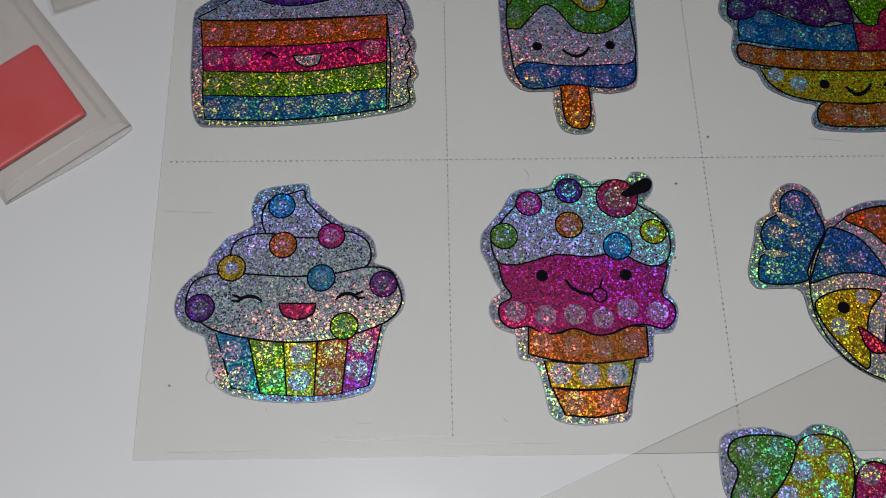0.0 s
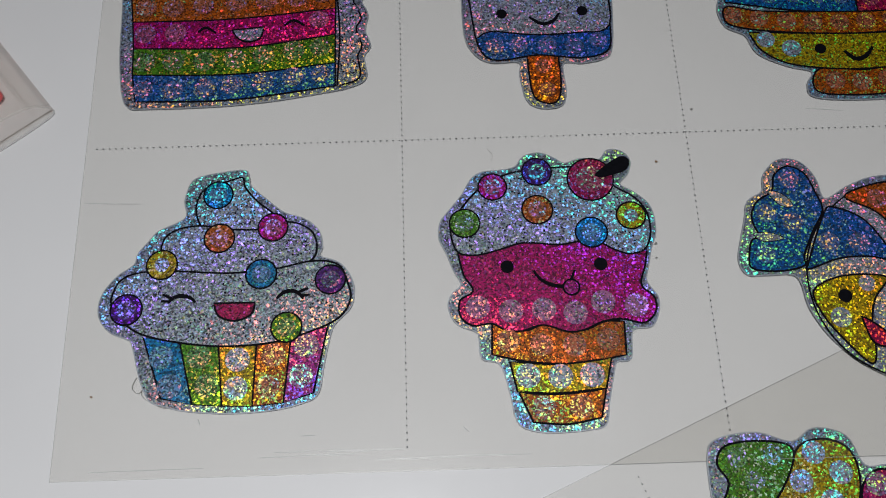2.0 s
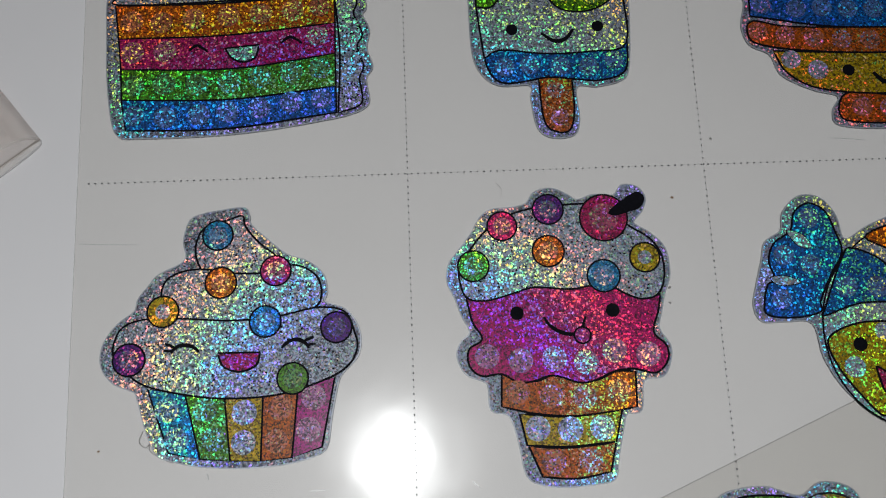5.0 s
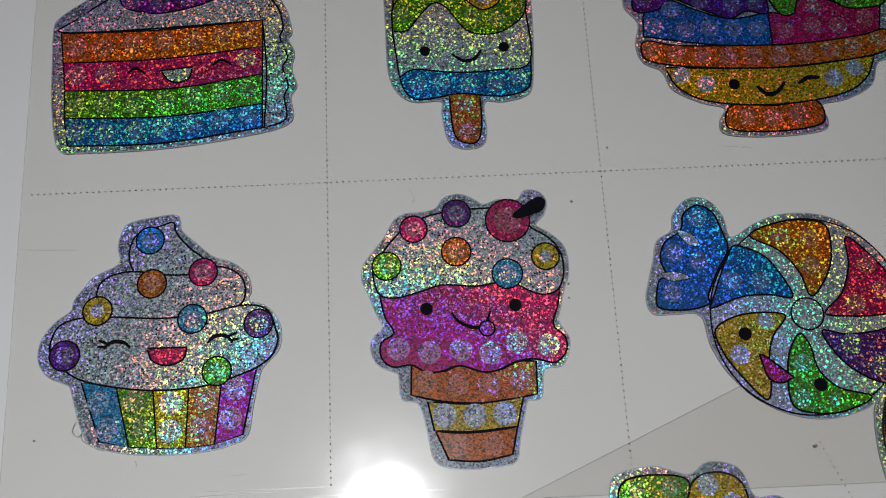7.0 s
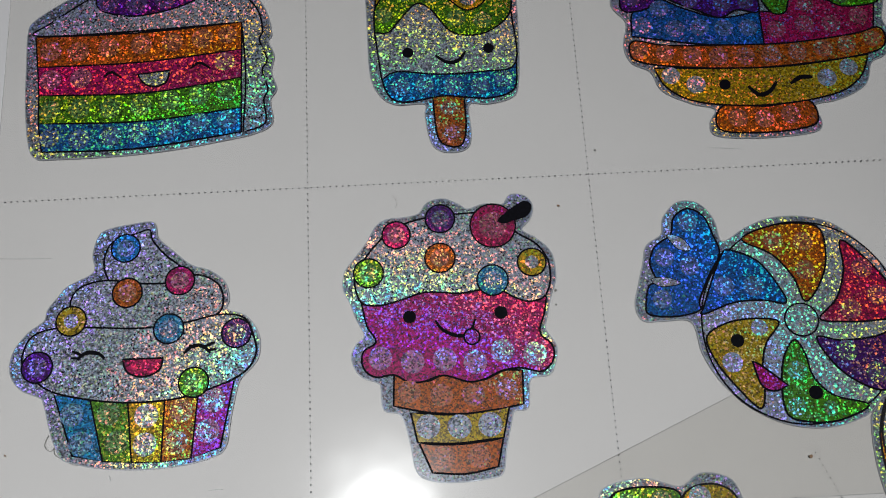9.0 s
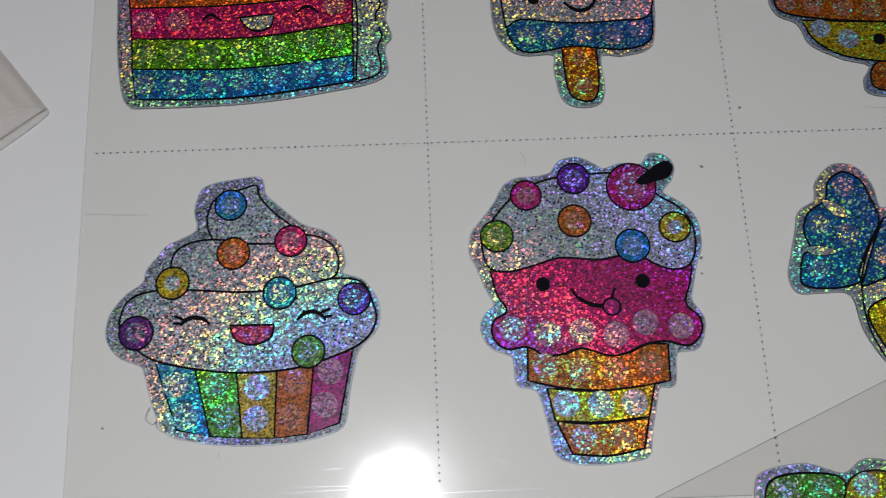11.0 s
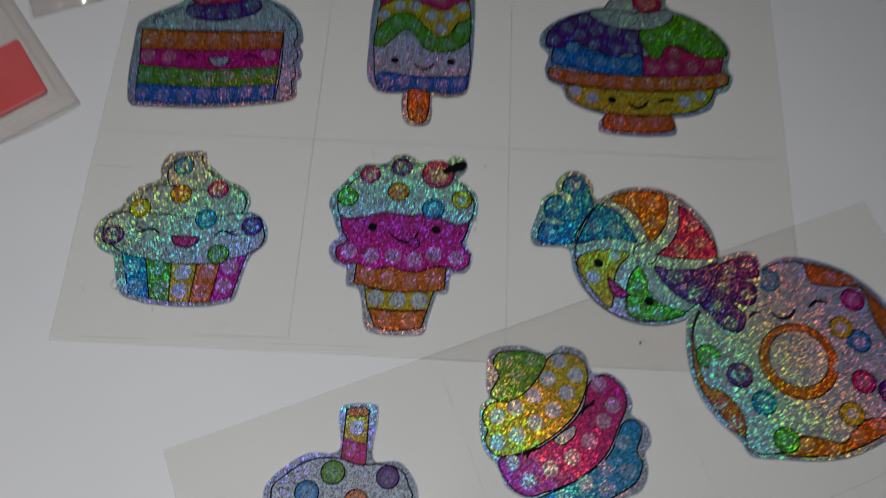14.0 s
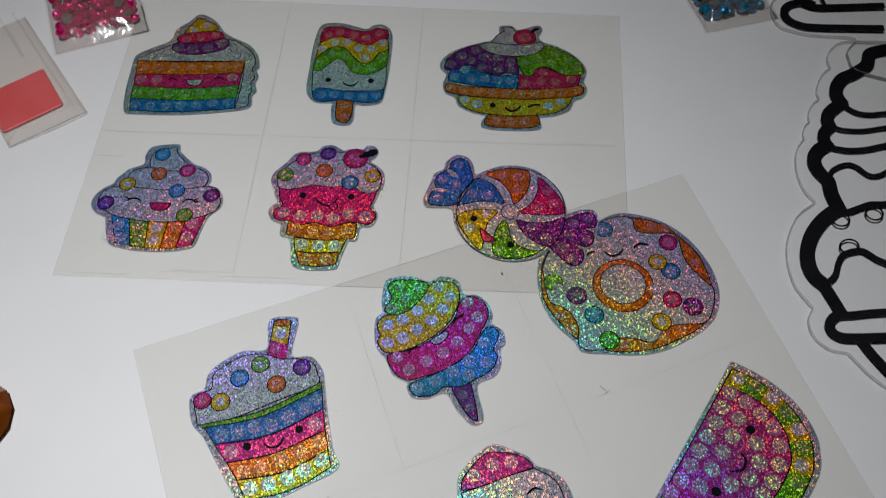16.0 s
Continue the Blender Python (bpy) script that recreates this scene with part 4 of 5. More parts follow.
art.dot('sprinkle', 'purple', 24, -8.7, 3.51)
art.spots('yellow', [(12.7, 9.5, 1.76), (12.5, -15.4, 1.76)])
art.spots('orange', [(11.3, 25.1, 2.11), (16.2, 24.8, 1.93), (26.2, 9.7, 1.93), (-22.9, -14.5, 2.11), (-19.5, -19.6, 2.11), (-0.7, -24.7, 2.11), (6, -25.6, 1.93), (13, -21.5, 2.11), (19.3, -18.2, 2.11)])
art.spots('silver', [(-21.6, 7.6, 2.46), (-9.3, 16.8, 2.46), (7.3, 10.8, 2.46), (25.2, -1.5, 2.46), (5.8, -14.9, 2.46), (-9.6, -19.1, 2.46), (-23.3, -3.7, 2.46), (11.2, -2.1, 2.46), (1.2, 18.2, 2.28)])
art.line('eye', [(-13.1, 11), (-11.7, 12.6), (-9.9, 12.9)], 0.79)
art.line('eye', [(4.3, 15.3), (6.8, 17.3), (9.8, 16.7)], 0.88)
art.line('smile', [(-6.6, 13.2), (-4.3, 11.4), (-1.5, 12.1), (0.4, 14.5)], 0.88)

# milkshake sticker
art = Sticker('milkshake_sticker', 20.5, -28.3, 0.15, 'glittery holographic milkshake cup sticker with striped cup and straw',
    [(-24.8, -3), (-24.4, 0.4), (-20.9, 2.6), (-20.6, 8), (-17.5, 12.4), (-10.5, 17.5), (-2.2, 18.8), (-3, 27.8), (-1.9, 31.1), (5.5, 31.9), (7.3, 29.7), (7, 17), (14, 16.6), (18.6, 11.6), (20.3, 4.9), (22.5, -4.6), (25.7, -16), (28, -22.6), (17.5, -29.2), (9, -34), (0.9, -36.5), (-1.6, -36), (-10.2, -24.8), (-17.5, -14.6), (-22.2, -10.2)])
art.fill('straw', 'yellow', [(-1.2, 30.2, 0), (4.9, 30.5, 0), (5.2, 15, 0), (-1.4, 14.7, 0)], 0.5)
art.fill('straw_mouth', 'orange', [(-1.3, 29.4), (-0.2, 30.5), (1.9, 30.9), (4, 30.6), (5, 29.6), (3.9, 28.5), (1.8, 28.1), (-0.3, 28.3)], 0.42)
art.fill('straw_stripe', 'red', [(-1.3, 22.4, 0), (2, 21.4), (5.2, 20.9, 0), (5.2, 15, 0), (-1.4, 14.7, 0)], 0.2)
art.fill('cup_stripe', 'blue', [(-17.9, -11.3, 0), (1.3, -5.8), (19.3, 5.3, 0), (20.7, -2.3, 0), (4, -12.5), (-13.4, -16.7, 0)], 0.5)
art.fill('cup_stripe', 'magenta', [(-13.4, -16.9, 0), (4, -12.7), (20.7, -2.5, 0), (22.4, -9.7, 0), (7.2, -18.5), (-8.2, -22.7, 0)], 0.5)
art.fill('cup_stripe', 'orange', [(-8.1, -22.9, 0), (7.2, -18.6), (22.5, -9.9, 0), (24.3, -16.5, 0), (11.1, -24.6), (-3.8, -28.3, 0)], 0.5)
art.fill('cup_stripe', 'yellow', [(-3.8, -28.5, 0), (11.1, -24.8), (24.3, -16.7, 0), (26.1, -22.3, 0), (14.2, -30.6), (0.2, -34.6, 0)], 0.5)
art.fill('cream', 'silver', [(-21.8, -6.8), (-23.2, -2.1), (-21.2, 1.2), (-18.5, 3), (-18.8, 8), (-16.3, 11), (-10.1, 15.6), (-2.5, 16.8), (3.2, 15.3), (10.1, 15.7), (15, 14.2), (17, 10.6), (17.4, 6.4), (5.6, 0.2), (-8.2, -6.9), (-19.2, -10.5)], 0.5)
art.fill('cup_lip', 'green', [(-19.6, -10.3, 0), (0.3, -4.1), (18.8, 7.3, 0), (19.3, 5.1, 0), (0.6, -6.1), (-18.6, -11.4, 0)], 0.5)
art.spots('blue', [(-11.9, -13.4, 2.51), (-6.5, -12.3, 2.51), (-1.3, -10.1, 2.51), (4.1, -9, 2.51), (9.6, -5.9, 2.51), (14.7, -2.6, 2.51), (18, 0.8, 2.19)])
art.spots('magenta', [(-7.5, -18.9, 2.59), (18.8, -7.9, 2.59)])
art.spots('orange', [(-2.2, -25.3, 2.51), (3.3, -23.5, 2.51), (9.3, -20.6, 2.51), (15.1, -17.7, 2.51), (20.8, -14, 2.51)])
art.spots('yellow', [(0.9, -30.8, 2.59), (6.7, -29, 2.59), (12.5, -26.7, 2.59), (17.5, -23.9, 2.59), (22.7, -20.3, 2.51), (2, 25.2, 2.04)])
art.spots('red', [(1, 19.1, 1.96)])
art.dot('sprinkle', 'red', -20.7, -1.6, 2.98)
art.dot('sprinkle', 'yellow', -14.4, -1.7, 3.21)
art.dot('sprinkle', 'cyan', -9.5, 7.3, 3.13)
art.dot('sprinkle', 'green', -3.2, 12.9, 3.13)
art.dot('sprinkle', 'orange', 3.6, 5.7, 3.13)
art.dot('sprinkle', 'purple', 11.4, 12.4, 2.98)
art.spots('yellow', [(-14.4, -1.7, 1.72)])
art.ink_dot('eye', -2.5, -16.9, 1.33)
art.ink_dot('eye', 13.8, -10, 1.33)
art.line('smile', [(2.8, -15.5), (4.7, -16.7), (7.5, -16.3), (9.3, -13.2)], 0.71)

# candy floss sticker
art = Sticker('candy_floss_sticker', 79.3, -3.8, 0.15, 'glittery holographic candy floss sticker in four colours on a purple stick',
    [(-23, -1.2), (-23.8, 7.7), (-21.5, 10.8), (-22.3, 14.9), (-22.1, 22.4), (-20, 25.3), (-12.6, 26.3), (-6, 24.4), (-1.6, 26.8), (4.2, 25.3), (6.8, 19.7), (11.5, 19.5), (15.4, 16.5), (17.5, 11.7), (17.2, 8.3), (21.2, 5.5), (22.2, 1), (20.5, -2), (21.1, -6.8), (19.1, -11.8), (13.3, -15.7), (15.7, -26.3), (14.6, -29.5), (11.5, -29.5), (6.5, -24.3), (2.8, -19), (-3.6, -21.3), (-8.5, -21), (-10.5, -17.7), (-10.7, -15.6), (-15.6, -13.1), (-18.9, -7), (-20.7, -5.2)])
art.fill('stick', 'purple', [(4.1, -16, 0), (11.2, -15.2, 0), (13.8, -26.4), (13.3, -28.6), (10.5, -26.6), (6.9, -21.4)], 0.5)
art.fill('floss', 'cyan', [(-9.8, -17.6), (-8.3, -15.7), (1.6, -10.6), (10.7, -3.4), (14.7, 5.5), (18.2, 6.7), (20, 3.8), (18.4, -1.6), (19.8, -4.9), (17.8, -9.8), (12.9, -13.3), (7.9, -16.3), (2, -17), (-1.2, -19.9), (-7, -20.7)], 0.5)
art.fill('floss', 'pink', [(-18.2, -5.8), (-10.1, -3.5), (-1.8, 2.3), (3.9, 9), (5.8, 16.2), (9.7, 19), (14.3, 16.6), (16.1, 11.6), (13.8, 5), (9.8, -3.5), (2.4, -10), (-5.9, -13.7), (-10.9, -14.9), (-15.4, -12.3)], 0.5)
art.fill('floss', 'yellow', [(-22.2, -1.2), (-21.6, 1.8), (-23.1, 5.7), (-21, 9.3), (-14, 11.2), (-8.2, 17.6), (-5, 23.5), (0.3, 24.8), (4.6, 22.4), (5.3, 16.2), (2.2, 7.9), (-3.5, 1.7), (-11, -3.1), (-18.7, -4.9)], 0.5)
art.fill('floss', 'green', [(-21.1, 11.9), (-19, 17.1), (-20.7, 20.7), (-18.8, 24), (-12.4, 24.8), (-6.4, 23.5), (-7.4, 18.7), (-12.3, 12.3), (-17.5, 10)], 0.5)
art.spots('green', [(-16.8, 21.9, 2.04), (-14.1, 17.4, 2.04), (-10, 22.2, 2.04), (-18.6, 12.8, 2.04)])
art.spots('yellow', [(-2.4, 22.4, 2.32), (2.1, 18.6, 2.32), (-5.5, 17.2, 2.32), (-9.2, 12.1, 2.32), (-0.3, 13.4, 2.32), (-14.2, 8.4, 2.32), (-4, 8.4, 2.32), (-19.1, 5.9, 2.32), (-8.8, 4.6, 2.32), (-13.6, 1, 2.32), (-18.7, -1.2, 2.32)])
art.spots('magenta', [(-14.9, -6.6, 2.32), (-10.4, -11.1, 2.32), (-4.6, -7.5, 2.32), (1, -4.1, 2.32), (5.7, 0.4, 2.32), (9.6, 6.1, 2.32), (12.3, 10.6, 2.32), (8.5, 16.3, 2.32)])
art.spots('cyan', [(-6.9, -17.5, 2.32), (-1.1, -14.9, 2.32), (4.6, -10.9, 2.32), (10, -6.8, 2.32), (14.9, 0.6, 2.32), (16, -7, 2.32), (10.2, -12, 2.32)])
art.spots('purple', [(8.5, -19.5, 1.85), (11, -23.9, 1.76)])
art.line('eye', [(-11, -5.2), (-10.4, -3.6), (-8.9, -2.5), (-7, -2.4)], 0.8)
art.line('lash', [(-10.3, -3.5), (-12.4, -3.6)], 0.6)
art.line('eye', [(3.8, 7.4), (4.3, 9), (5.6, 10.2), (7.2, 10.6)], 0.8)
art.line('lash', [(6, 10.2), (7.4, 11.9)], 0.6)
art.fill('mouth', 'silver', [(-3.7, 0.5), (-1, 2.8), (2, 4.4), (1.7, 1.5), (-1.2, -0.9), (-2.9, -0.7)], 0.5)

# round dessert sticker
art = Sticker('round_dessert_sticker', 105, -53.9, 0.15, 'glittery holographic round dessert sticker with pink topping',
    [(-17.1, -2), (-16.9, 2.3), (-14.2, 6.7), (-10.7, 10.7), (-6.1, 13.6), (-0.4, 12.1), (4.6, 10.2), (7.9, 7.1), (12.7, 5.7), (17.1, 2.1), (19.7, -4.8), (18.1, -12.8), (7.9, -18.9), (-7.4, -19), (-15.7, -13.3)])
art.fill('icing', 'silver', [(-15.9, -3.1, 0), (-9.7, -0.6), (-0.2, 3.7), (7.1, 6.3, 0), (12.5, 3.7), (15.6, -0.2), (17.1, -6.5), (14.8, -12.1), (7.1, -16.7), (-5.9, -16.7), (-13.1, -12.1)], 0.5)
art.fill('topping', 'magenta', [(-15.9, -2.3, 0), (-15.7, 1.4), (-12.4, 6.5), (-8.5, 10.5), (-4.4, 11.1), (1.2, 10.6), (5.3, 8.7), (6.9, 6.5, 0), (-0.2, 3.7), (-9.7, -0.6)], 0.5)
art.spots('magenta', [(-12.2, 2.8, 2.32), (-6.3, 6.8, 2.32), (-0.3, 8, 2.32)])
art.spots('silver', [(-6.4, -3, 2.16), (-0.1, -1.1, 2.16), (12.5, -0.4, 2.08)])
art.line('eye', [(4.8, -2.6), (7, -0.3), (9.9, -0.7)], 0.72)

# watermelon sticker
art = Sticker('watermelon_sticker', 180.6, -43.3, 0.15, 'glittery holographic watermelon slice sticker with dotted pink flesh',
    [(-1.9, 36.6, 0), (-0.5, 36.4), (6.6, 32.6), (13.6, 27.2), (19.3, 20.1), (22.6, 12.3), (23.1, 6), (21.3, -2.4), (11.1, -17.7), (4.3, -22.6), (-1.5, -24.7), (-9.5, -25.3), (-18, -23.9), (-25.5, -20.9), (-31.9, -17.1), (-32.7, -16.2, 0)])
art.fill('rind', 'green', [(-1.9, 34, 0), (-0.8, 33.8), (5.6, 30.6), (12.4, 25.1), (17.7, 18.1), (20.4, 11.6), (21, 5.9), (19.1, -2.5), (10.2, -16), (3.4, -20.9), (-1.8, -22.8), (-8.7, -23.4), (-16.9, -22.2), (-24.4, -19.3), (-30, -15.9), (-30.7, -15.2, 0)], 0.5)
art.fill('rind_patch', 'yellow', [(-1.8, 33.8, 0), (2.8, 32.2, 0), (-0.2, 26, 0), (-5.2, 27.4, 0)], 0.1)
art.fill('rind_patch', 'yellow', [(9.4, 27.8, 0), (12.4, 25.1), (14.2, 22.9, 0), (10, 18, 0), (5.8, 22, 0)], 0.1)
art.fill('rind_patch', 'yellow', [(18.8, 15.8, 0), (20.2, 12.2), (20.9, 9.6, 0), (13.4, 8.9, 0), (12, 14.2, 0)], 0.1)
art.fill('rind_patch', 'yellow', [(20.7, 3.8, 0), (20, 0.5), (19, -2.4, 0), (12, -1.4, 0), (13.2, 4.2, 0)], 0.1)
art.fill('flesh', 'magenta', [(-5.5, 27.8, 0), (2.7, 24.7), (8.7, 19.7), (12.3, 13.9), (13.7, 7.8), (12.7, 0.1), (4.8, -12.1), (-1.6, -16.1), (-7.5, -17.6), (-14.1, -17.3), (-21.1, -14.7), (-28.1, -10.7, 0)], 0.5)
art.spots('yellow', [(-0, 30.5, 2.28), (10.6, 24.2, 2.45), (17.2, 13.4, 2.45), (16.5, 1.1, 2.45)])
art.spots('green', [(5.4, 27.9, 2.28), (14.3, 18.9, 2.36), (17.7, 7.4, 2.36), (14.4, -5, 2.36)])
art.spots('magenta', [(-3.4, 25.2, 2.77), (-6.6, 19.9, 2.77), (1.5, 22.1, 2.77), (-9.2, 14.4, 2.77), (-1.5, 16.1, 2.77), (5.9, 18.1, 2.77), (-12.4, 9.3, 2.77), (-4.3, 9.9, 2.77), (9.4, 13.4, 2.77), (3.2, 7.8, 2.77), (10.7, 7.2, 2.77), (-15.4, 4.3, 2.77), (-7.9, 4.3, 2.77), (-12, -1.8, 2.77), (3.3, 1.4, 2.77), (9.5, 0.9, 2.77), (-18.5, -0.8, 2.77), (-0.4, -4.3, 2.77), (6.6, -4.8, 2.77), (-6.5, -6.4, 2.77), (-22, -5.8, 2.77), (-16.3, -7.7, 2.77), (2.9, -9.2, 2.77), (-25.7, -10, 2.77)])
art.ink_dot('eye', 1.8, 12.4, 1.55)
art.ink_dot('eye', -11.3, -8.9, 1.55)
art.line('smile', [(-2.2, 4.4), (-0.9, 1.7), (-2.5, -1.4), (-6.4, -2)], 0.82)


# ---- clear acrylic pieces with thick black outlines ----
class Acrylic:
    def __init__(self, name, x, y, label, rim):
        self.thing = tagged(empty(name, x * MM, y * MM, 0.0), label, "acrylic piece", "clear acrylic pieces")
        plate("panel", rim, 0.05, 1.9, ACRYLIC, self.thing)
        ribbon("cut_edge", rim, 0.3, 0.05, 1.95, ACRYLIC_EDGE, self.thing, True)
        self.top = 1.93

    def line(self, pts, width, closed=False):
        self.top += 0.01
        ribbon("printed_line", pts, width, 1.88, self.top, INK, self.thing, closed)


def scallops(row, n=7):
    """Round bumps along a row of notches (x, y, how far the next bump stands out)."""
    pts = []
    for (x, y, out), (x2, y2, _) in zip(row, row[1:]):
        a, b = Vector((x, y)), Vector((x2, y2))
        side = Vector(((b - a).y, -(b - a).x)).normalized()
        pts.append((x, y, 0))
        pts += [tuple(a.lerp(b, k / n) + side * out * (1 - (2 * k / n - 1) ** 2) ** 0.75) for k in range(1, n)]
    return pts


plaque = Acrylic('acrylic_plaque', 228.3, 185.8, 'clear acrylic plaque with thick black wavy outline and bars',
    [(-19.6, 55.6), (-19, 37.7), (-15.6, 18), (-12, -1), (-10.1, -10.2), (-12.6, -13.7), (-13.9, -19.6), (-13.1, -25.7), (-10.7, -30), (-6.3, -32.2), (0.6, -34.1), (9.9, -34.9), (18, -35.4), (19.5, -37.3), (17.2, -39.9), (14.8, -43.8), (14.6, -47.3), (16.6, -54.8), (30, -60, 0), (54.7, 62.6, 0)])
plaque.line([(-14.4, 52), (-11.4, 46.5), (-9.8, 37.7), (-8.9, 33), (-8.5, 29.1), (-7.0, 24.6), (-7.2, 21), (-5.0, 14.1), (-4.1, 11), (-3.7, 7.6), (-2.2, 3), (-2.5, -0.3), (-0.8, -5.3), (-1, -8), (0.6, -12), (4.7, -16.4)], 5.3)
plaque.line([(0.2, -14.5), (4.7, -16.9), (11.9, -17.1), (35.7, -15.3)], 3.4)
plaque.line([(1.6, -13.8), (-4.8, -15.6), (-8.1, -19.5), (-7.9, -24.3), (-4.1, -27.9), (3.7, -29.7), (32.7, -29.5)], 3.5)
plaque.line([(-0.5, 43.5, 0), (1.4, 23.8, 0), (37.1, 24.7, 0)], 1.0)
plaque.line([(-1.2, 37.2, 0), (40.4, 37.9, 0)], 1.0)
plaque.line([(2.7, 17.5, 0), (35.6, 18.5, 0)], 1.0)
plaque.line([(2.7, 17.5, 0), (5.8, 4.3, 0), (32.4, 5.5, 0)], 1.15)
plaque.line([(7.2, -1.7, 0), (38.8, -0.5, 0)], 1.0)
plaque.line([(7.2, -1.7, 0), (10.0, -15.7, 0)], 1.25)
plaque = Acrylic('acrylic_plaque', 228, 61.8, 'clear acrylic plaque with scalloped rim and thick black cupcake outline',
    scallops([(19.5, 86.4, 5.4), (6.5, 70.2, 2.7), (-0.9, 52.5, 1.9), (-6.6, 40.4, 1.3), (-10, 31.6, 5.1), (-10.7, 0, 9.7), (-18.7, -46.2, 6.5), (-9.6, -63.6, 0)])
    + [(-9.6, -63.6, 0), (-2.9, -72.4), (5, -78.5), (14.1, -82.6), (29.3, -77.3), (42.3, -46.1), (53.7, -5.6), (63.2, 40.7), (63, 75), (44.7, 85.4)])
plaque.line([(38, 82.5), (30, 81.5), (24.1, 78.8), (21.7, 72.4), (15.4, 67.3), (10.2, 64.1), (7, 58.9), (6.4, 54.4), (8, 49.7)], 5.45)
plaque.line([(9.2, 51.5), (5.1, 48.5), (1.7, 44.9), (0.4, 41.2), (1.2, 36.9)], 5.1)
plaque.line([(1.9, 38.6), (-0.7, 36), (-2.4, 32.9), (-2.3, 29.6), (-1, 27.1)], 4.8)
plaque.line([(-1.2, 28.5), (-4.7, 26.2), (-7.1, 23.1), (-8.1, 20.2), (-7.8, 16.7), (-6.3, 13.3), (-4.3, 10.2), (-4, 3.8), (-2.1, -4)], 5.4)
plaque.line([(-1.9, -2.5), (-5.1, -4.6), (-9.6, -8.7), (-13.8, -14.4), (-16.5, -20.5), (-17.5, -25.4), (-17.3, -30.1), (-15.8, -33.9), (-13.3, -36.5)], 5.45)
plaque.line([(-14.1, -35.2), (-11.6, -41.8), (-9, -48.7)], 4.3)
plaque.line([(-8.5, -48.2), (-11.7, -49.6), (-13.9, -52.3), (-14, -55), (-12.5, -56.9), (-9.2, -57.8), (0.3, -57.3), (18.1, -55.7)], 3.5)
plaque.line([(-9.9, -49.1), (-5.2, -48.6), (2.3, -47.4), (20.4, -45.3)], 2.7)
plaque.line([(-4.9, -57.5), (-2.9, -61.7), (-0.4, -65.9), (4.4, -72.1), (13.6, -76.1)], 3.4)
plaque.line([(7.6, 50.3), (9.8, 47.7), (12.9, 45.5), (17.2, 44.7), (22.6, 45.4), (40.3, 48.5)], 1.8)
plaque.line([(1.9, 38.4), (4, 36.7), (7.6, 36), (13.7, 36.1), (21, 37.7), (39.2, 42)], 1.55)
plaque.line([(-1.7, 28.2), (1.4, 26.4), (7.3, 25.7), (14, 26.7), (19, 28.2), (37.2, 33)], 2.15)
plaque.line([(-3.8, 12), (-1.9, 15.3), (1.5, 17.7), (4.9, 18.6), (7.8, 17.4), (10.1, 14.8), (12.5, 13.3), (16, 13.9), (22, 17), (34.3, 18.3)], 1.7)
plaque.line([(-3.3, -3.5), (0.5, -4.2), (5, -2.3), (9.5, -0.4), (13.1, -0.1), (30.6, 1.5)], 2.3)
plaque.line([(-14.5, -36.6), (-10.9, -34.9), (-8.4, -31.8), (-7, -27.9), (-5, -24.3), (-2, -22.4), (2.2, -21.5), (5, -23.1), (7.7, -25.3), (14.4, -27.5), (24.6, -25.9)], 2.2)
for x, y, rx, ry in ((-2.7, -8.0, 3.2, 2.9), (-1.7, -20.0, 3.6, 2.9), (10.1, -4.6, 3.2, 3.0)):
    plaque.line([tuple(q) for q in round_pts(x, y, rx, ry, 12, 30)], 0.65, True)


# ---- small bags of faceted gems ----
def gem_mesh(name, r, h, front):
    """A round rhinestone: sloped facets up to a table, flat foil back."""
    bm = bmesh.new()
    k = 10
    low = [bm.verts.new((r * math.cos(2 * math.pi * i / k), r * math.sin(2 * math.pi * i / k), 0)) for i in range(k)]
    mid = [bm.verts.new((r * 0.84 * math.cos(2 * math.pi * (i + 0.5) / k), r * 0.84 * math.sin(2 * math.pi * (i + 0.5) / k), h * 0.55)) for i in range(k)]
    top = [bm.verts.new((r * 0.5 * math.cos(2 * math.pi * i / k), r * 0.5 * math.sin(2 * math.pi * i / k), h)) for i in range(k)]
    for a, b, turn in ((low, mid, 0), (mid, top, 1)):
        for i in range(k):
            j = (i + 1) % k
            if turn == 0:
                bm.faces.new((a[i], a[j], b[i]))
                bm.faces.new((a[j], b[j], b[i]))
            else:
                bm.faces.new((a[i], b[j], b[i]))
                bm.faces.new((a[i], a[j], b[j]))
    bm.faces.new(top)
    bm.faces.new(low[::-1]).material_index = 1
    me = bpy.data.meshes.new(name)
    bm.to_mesh(me)
    bm.free()
    me.materials.append(front)
    me.materials.append(FOIL)
    return me


